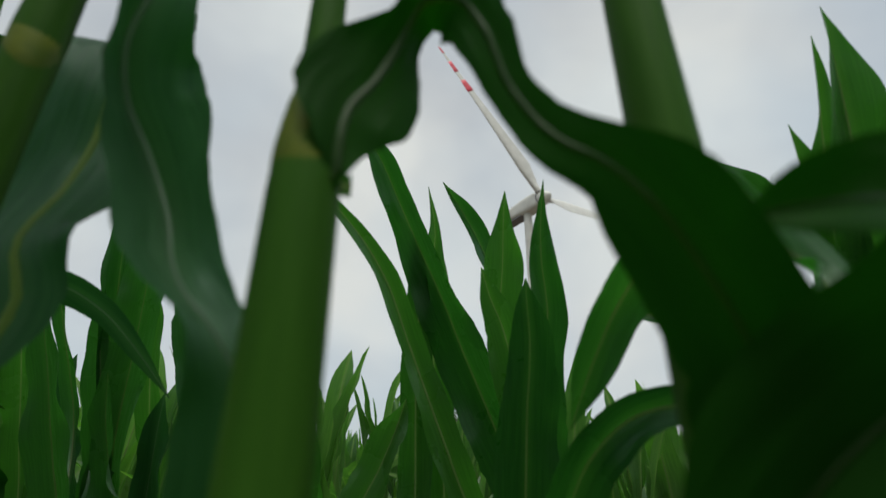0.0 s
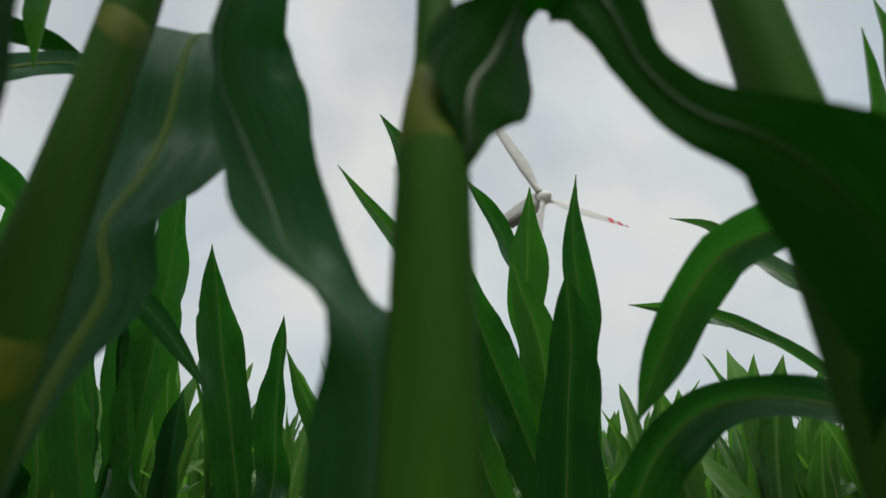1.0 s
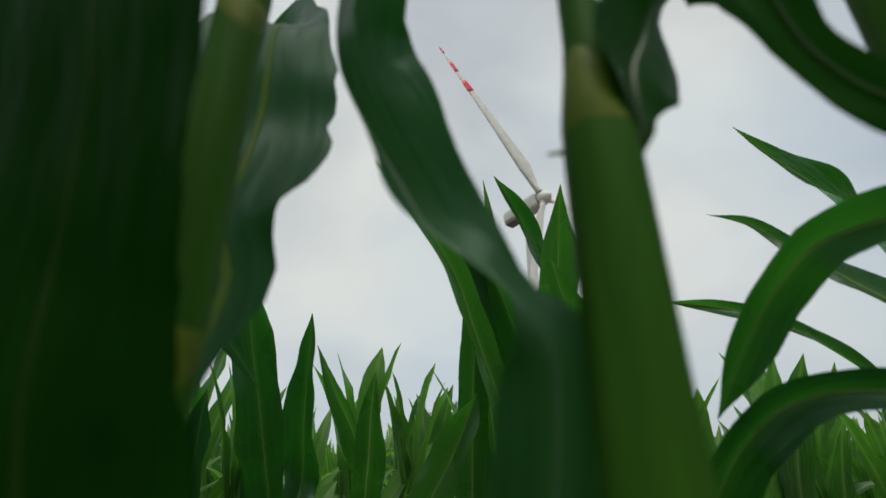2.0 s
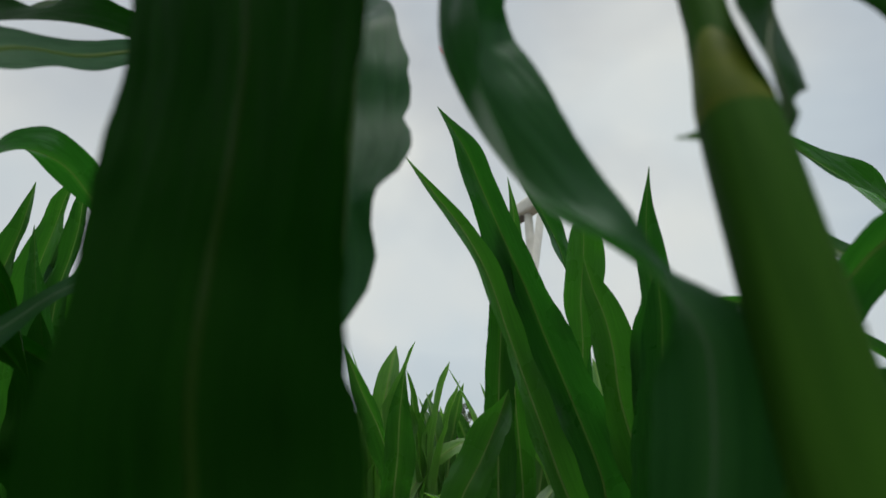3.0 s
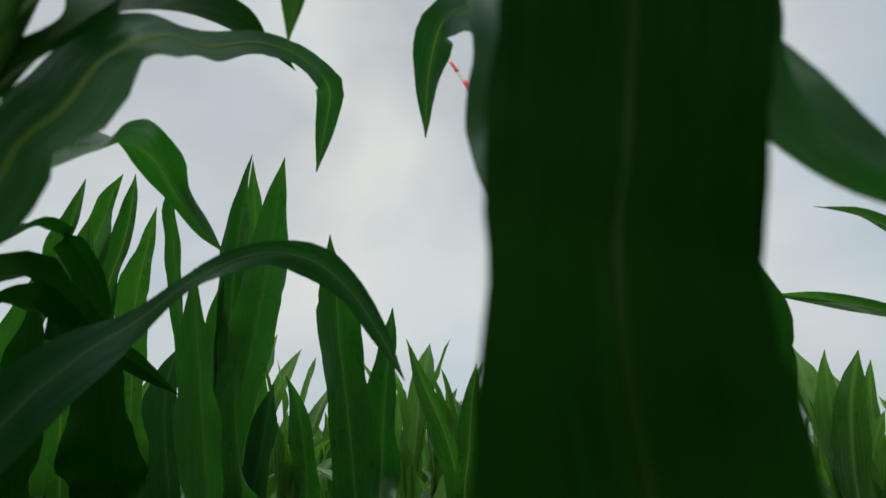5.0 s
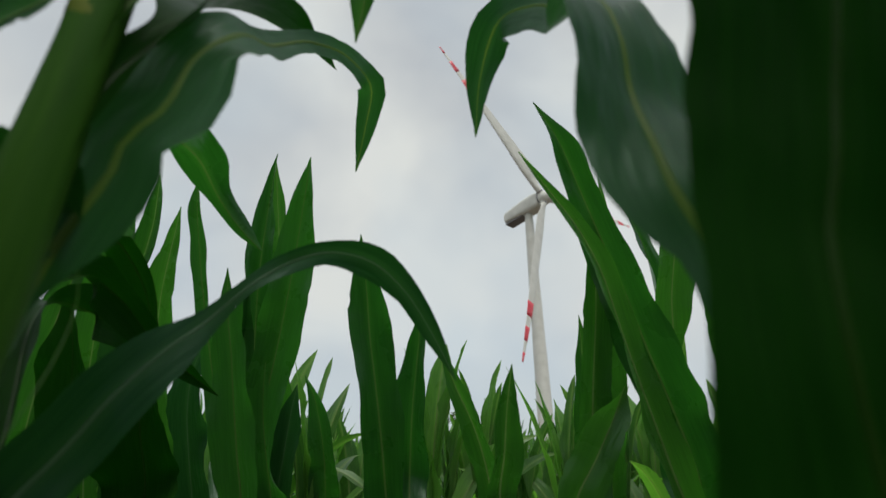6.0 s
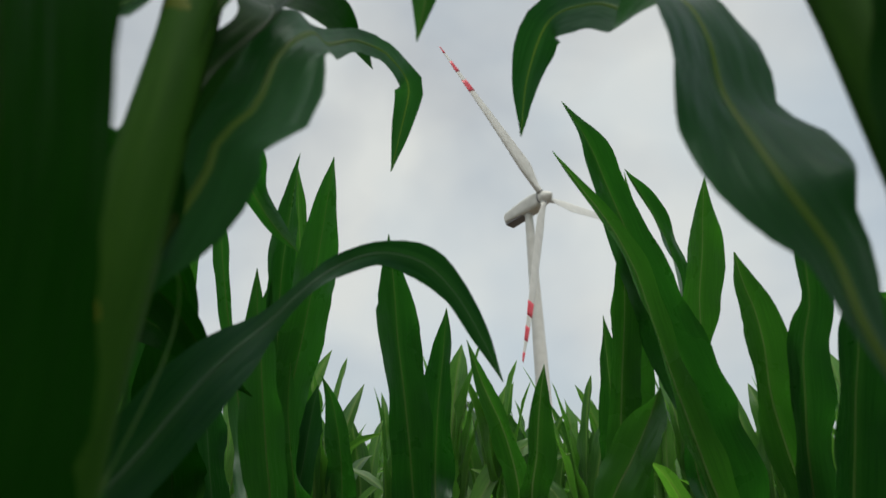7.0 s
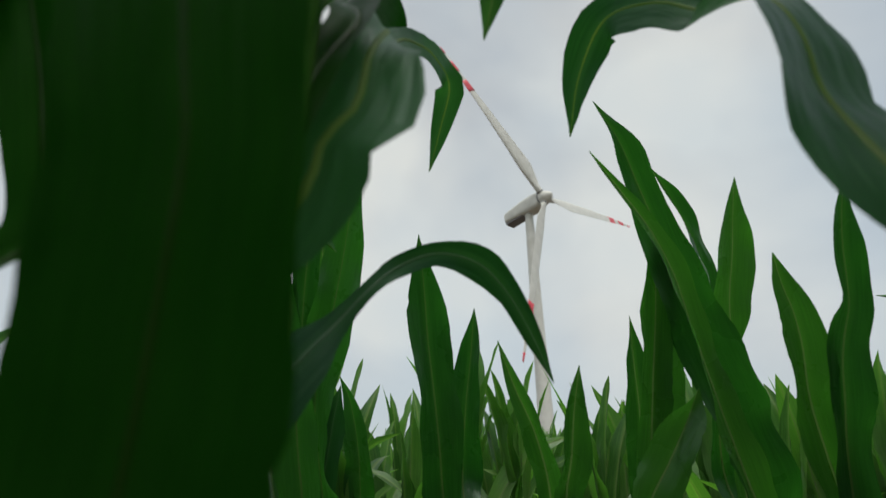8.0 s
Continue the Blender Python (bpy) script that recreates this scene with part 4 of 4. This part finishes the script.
def grown_plant(seed, height):
    r = random.Random(seed)
    root = new("maize_plant")
    tagged(root, "green maize plant with upright pointed leaves in the field", "maize plant", GROUP)
    part("stalk", stalk_mesh(height * 0.68, 0.011, (0.12, 0.3, 0.5, 0.7)), root, "ribbed pale-green stalk")
    for kn in plant_leaves(r, height):
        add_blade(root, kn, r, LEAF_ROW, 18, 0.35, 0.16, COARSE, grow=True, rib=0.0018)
    return root


MASTERS = [grown_plant(100 + i, 1.4 + 0.045 * (i % 4)) for i in range(9)]
fresh = set(range(9))
place = random.Random(31)


def stand(x, y, i):
    s = place.uniform(0.93, 1.07)
    m = pose(x, y, 0, place.uniform(-2, 2), place.uniform(-2, 2), place.uniform(0, 360))
    if i in fresh:
        fresh.discard(i)
        MASTERS[i].matrix_world = m @ Matrix.Scale(s, 4)
    else:
        copy_thing(MASTERS[i], m).scale = (s, s, s)


ROWS_NEAR = (1.72, 2.46, 3.2, 3.94)
for row in ROWS_NEAR:
    x = -row * 1.0 - 0.8
    while x < row * 1.0 + 0.8:
        stand(x + place.uniform(-0.03, 0.03), row + place.uniform(-0.05, 0.05), place.randrange(9))
        x += 0.185
for x in (-2.0, -1.8, -1.62, -1.42, -1.24, -1.06, 1.02, 1.2, 1.38, 1.58, 1.76, 1.95):
    stand(x, 0.95 + place.uniform(-0.05, 0.05), place.randrange(9))
for x in (-1.5, -1.32, -1.15, -0.98, 0.8, 0.97, 1.14, 1.3, 1.48):
    stand(x, 0.2 + place.uniform(-0.03, 0.03), place.randrange(9))


def field(name, spots, label):
    verts, faces, uvs = [], [], []
    r = random.Random(5)
    kinds = []
    for k in range(10):
        h = 1.46 + 0.05 * (k % 4)
        v, f, u = [], [], []
        for kn in plant_leaves(random.Random(300 + k), h):
            a, b, c = blade_data(kn, r, 9, 0.3, 0.1, (0.0, 1.0), grow=True, rib=0.0)
            o = len(v)
            v += a
            u += c
            f += [tuple(i + o for i in q) for q in b]
        a, b = tube_data([(0, 0, 0), (0, 0, h * 0.35), (0, 0, h * 0.7)], [0.013, 0.011, 0.005], 6)
        o = len(v)
        v += a
        u += [(0.5, 0.5)] * len(a)
        f += [tuple(i + o for i in q) for q in b]
        kinds.append((np.array(v), f, u))
    for x, y in spots:
        v, f, u = kinds[r.randrange(10)]
        an, s = r.uniform(0, 6.28), r.uniform(0.93, 1.07)
        c, d = math.cos(an) * s, math.sin(an) * s
        w = np.column_stack([v[:, 0] * c - v[:, 1] * d + x, v[:, 0] * d + v[:, 1] * c + y, v[:, 2] * s])
        o = len(verts)
        verts += w.tolist()
        uvs += u
        faces += [tuple(i + o for i in q) for q in f]
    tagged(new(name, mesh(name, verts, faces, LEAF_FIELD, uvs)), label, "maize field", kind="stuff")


spots = []
far = random.Random(77)
y = 4.68
while y < 30:
    half = max(y * 1.0 + 1.0, 9.0)
    x = -half
    while x < half:
        spots.append((x + far.uniform(-0.04, 0.04), y + far.uniform(-0.05, 0.05)))
        x += 0.19 if y < 12 else 0.32
    y += 0.74 if y < 12 else 1.5
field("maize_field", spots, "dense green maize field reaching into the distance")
# rows behind the eye are out of view, added to shade the near leaves
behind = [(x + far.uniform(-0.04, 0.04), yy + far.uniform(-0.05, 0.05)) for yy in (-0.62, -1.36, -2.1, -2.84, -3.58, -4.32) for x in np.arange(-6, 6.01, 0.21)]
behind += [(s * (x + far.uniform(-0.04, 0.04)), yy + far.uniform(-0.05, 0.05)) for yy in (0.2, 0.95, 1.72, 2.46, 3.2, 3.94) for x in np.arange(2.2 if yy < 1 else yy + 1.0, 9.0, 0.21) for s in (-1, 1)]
field("maize_field_rows", behind, "green maize rows added out of view behind and beside the gap")


# ---- a few trees at the far edge of the field
def tree(x, y, height, spread, seed):
    r = random.Random(seed)
    root = new("tree")
    root.location = (x, y, 0)
    tagged(root, "leafy green deciduous tree at the far field edge", "tree", "trees at the field edge")
    verts, faces = tube_data([(0, 0, 0), (0.05, 0, height * 0.25), (-0.05, 0.05, height * 0.5), (0, 0, height * 0.85)], [height * 0.03, height * 0.024, height * 0.016, 0.02], 9)
    for k in range(9):
        z = height * r.uniform(0.25, 0.7)
        an = r.uniform(0, 6.28)
        ln = spread * r.uniform(0.5, 0.9)
        v, f = tube_data([(0, 0, z), (math.cos(an) * ln * 0.5, math.sin(an) * ln * 0.5, z + ln * 0.35), (math.cos(an) * ln, math.sin(an) * ln, z + ln * 0.6)], [height * 0.01, height * 0.006, 0.01], 6)
        o = len(verts)
        verts += v
        faces += [tuple(i + o for i in q) for q in f]
    part("trunk", mesh("trunk", verts, faces, BARK), root, "brown trunk with limbs")
    clumps = []
    for k in range(46):
        an, rr, zz = r.uniform(0, 6.28), spread * math.sqrt(r.random()), r.uniform(0.25, 0.97)
        keep = math.sin(min(1, zz) * 2.9) ** 0.6
        clumps.append((math.cos(an) * rr * keep, math.sin(an) * rr * keep, zz * height, spread * r.uniform(0.14, 0.3)))
    verts, faces = [], []
    for cx, cy, cz, cr in clumps:
        for q in range(90):
            d = Vector((r.gauss(0, 1), r.gauss(0, 1), r.gauss(0, 0.8))).normalized() * cr * r.uniform(0.5, 1.1)
            c = Vector((cx, cy, cz)) + d
            a = Vector((r.gauss(0, 1), r.gauss(0, 1), r.gauss(0, 1))).normalized()
            s = a.orthogonal().normalized()
            lw, ll = height * 0.009, height * 0.016
            o = len(verts)
            verts += [tuple(c - a * ll), tuple(c + s * lw), tuple(c + a * ll), tuple(c - s * lw)]
            faces.append((o, o + 1, o + 2, o + 3))
    part("crown", mesh("crown", verts, faces, TREE_LEAF, None, False), root, "loose green crown")


for spot in ((-0.6, 60, 8.2, 1.7, 1), (2.4, 62, 9.0, 2.0, 2), (49, 66, 5.0, 2.6, 3), (55, 70, 5.4, 3.0, 4)):
    tree(*spot)
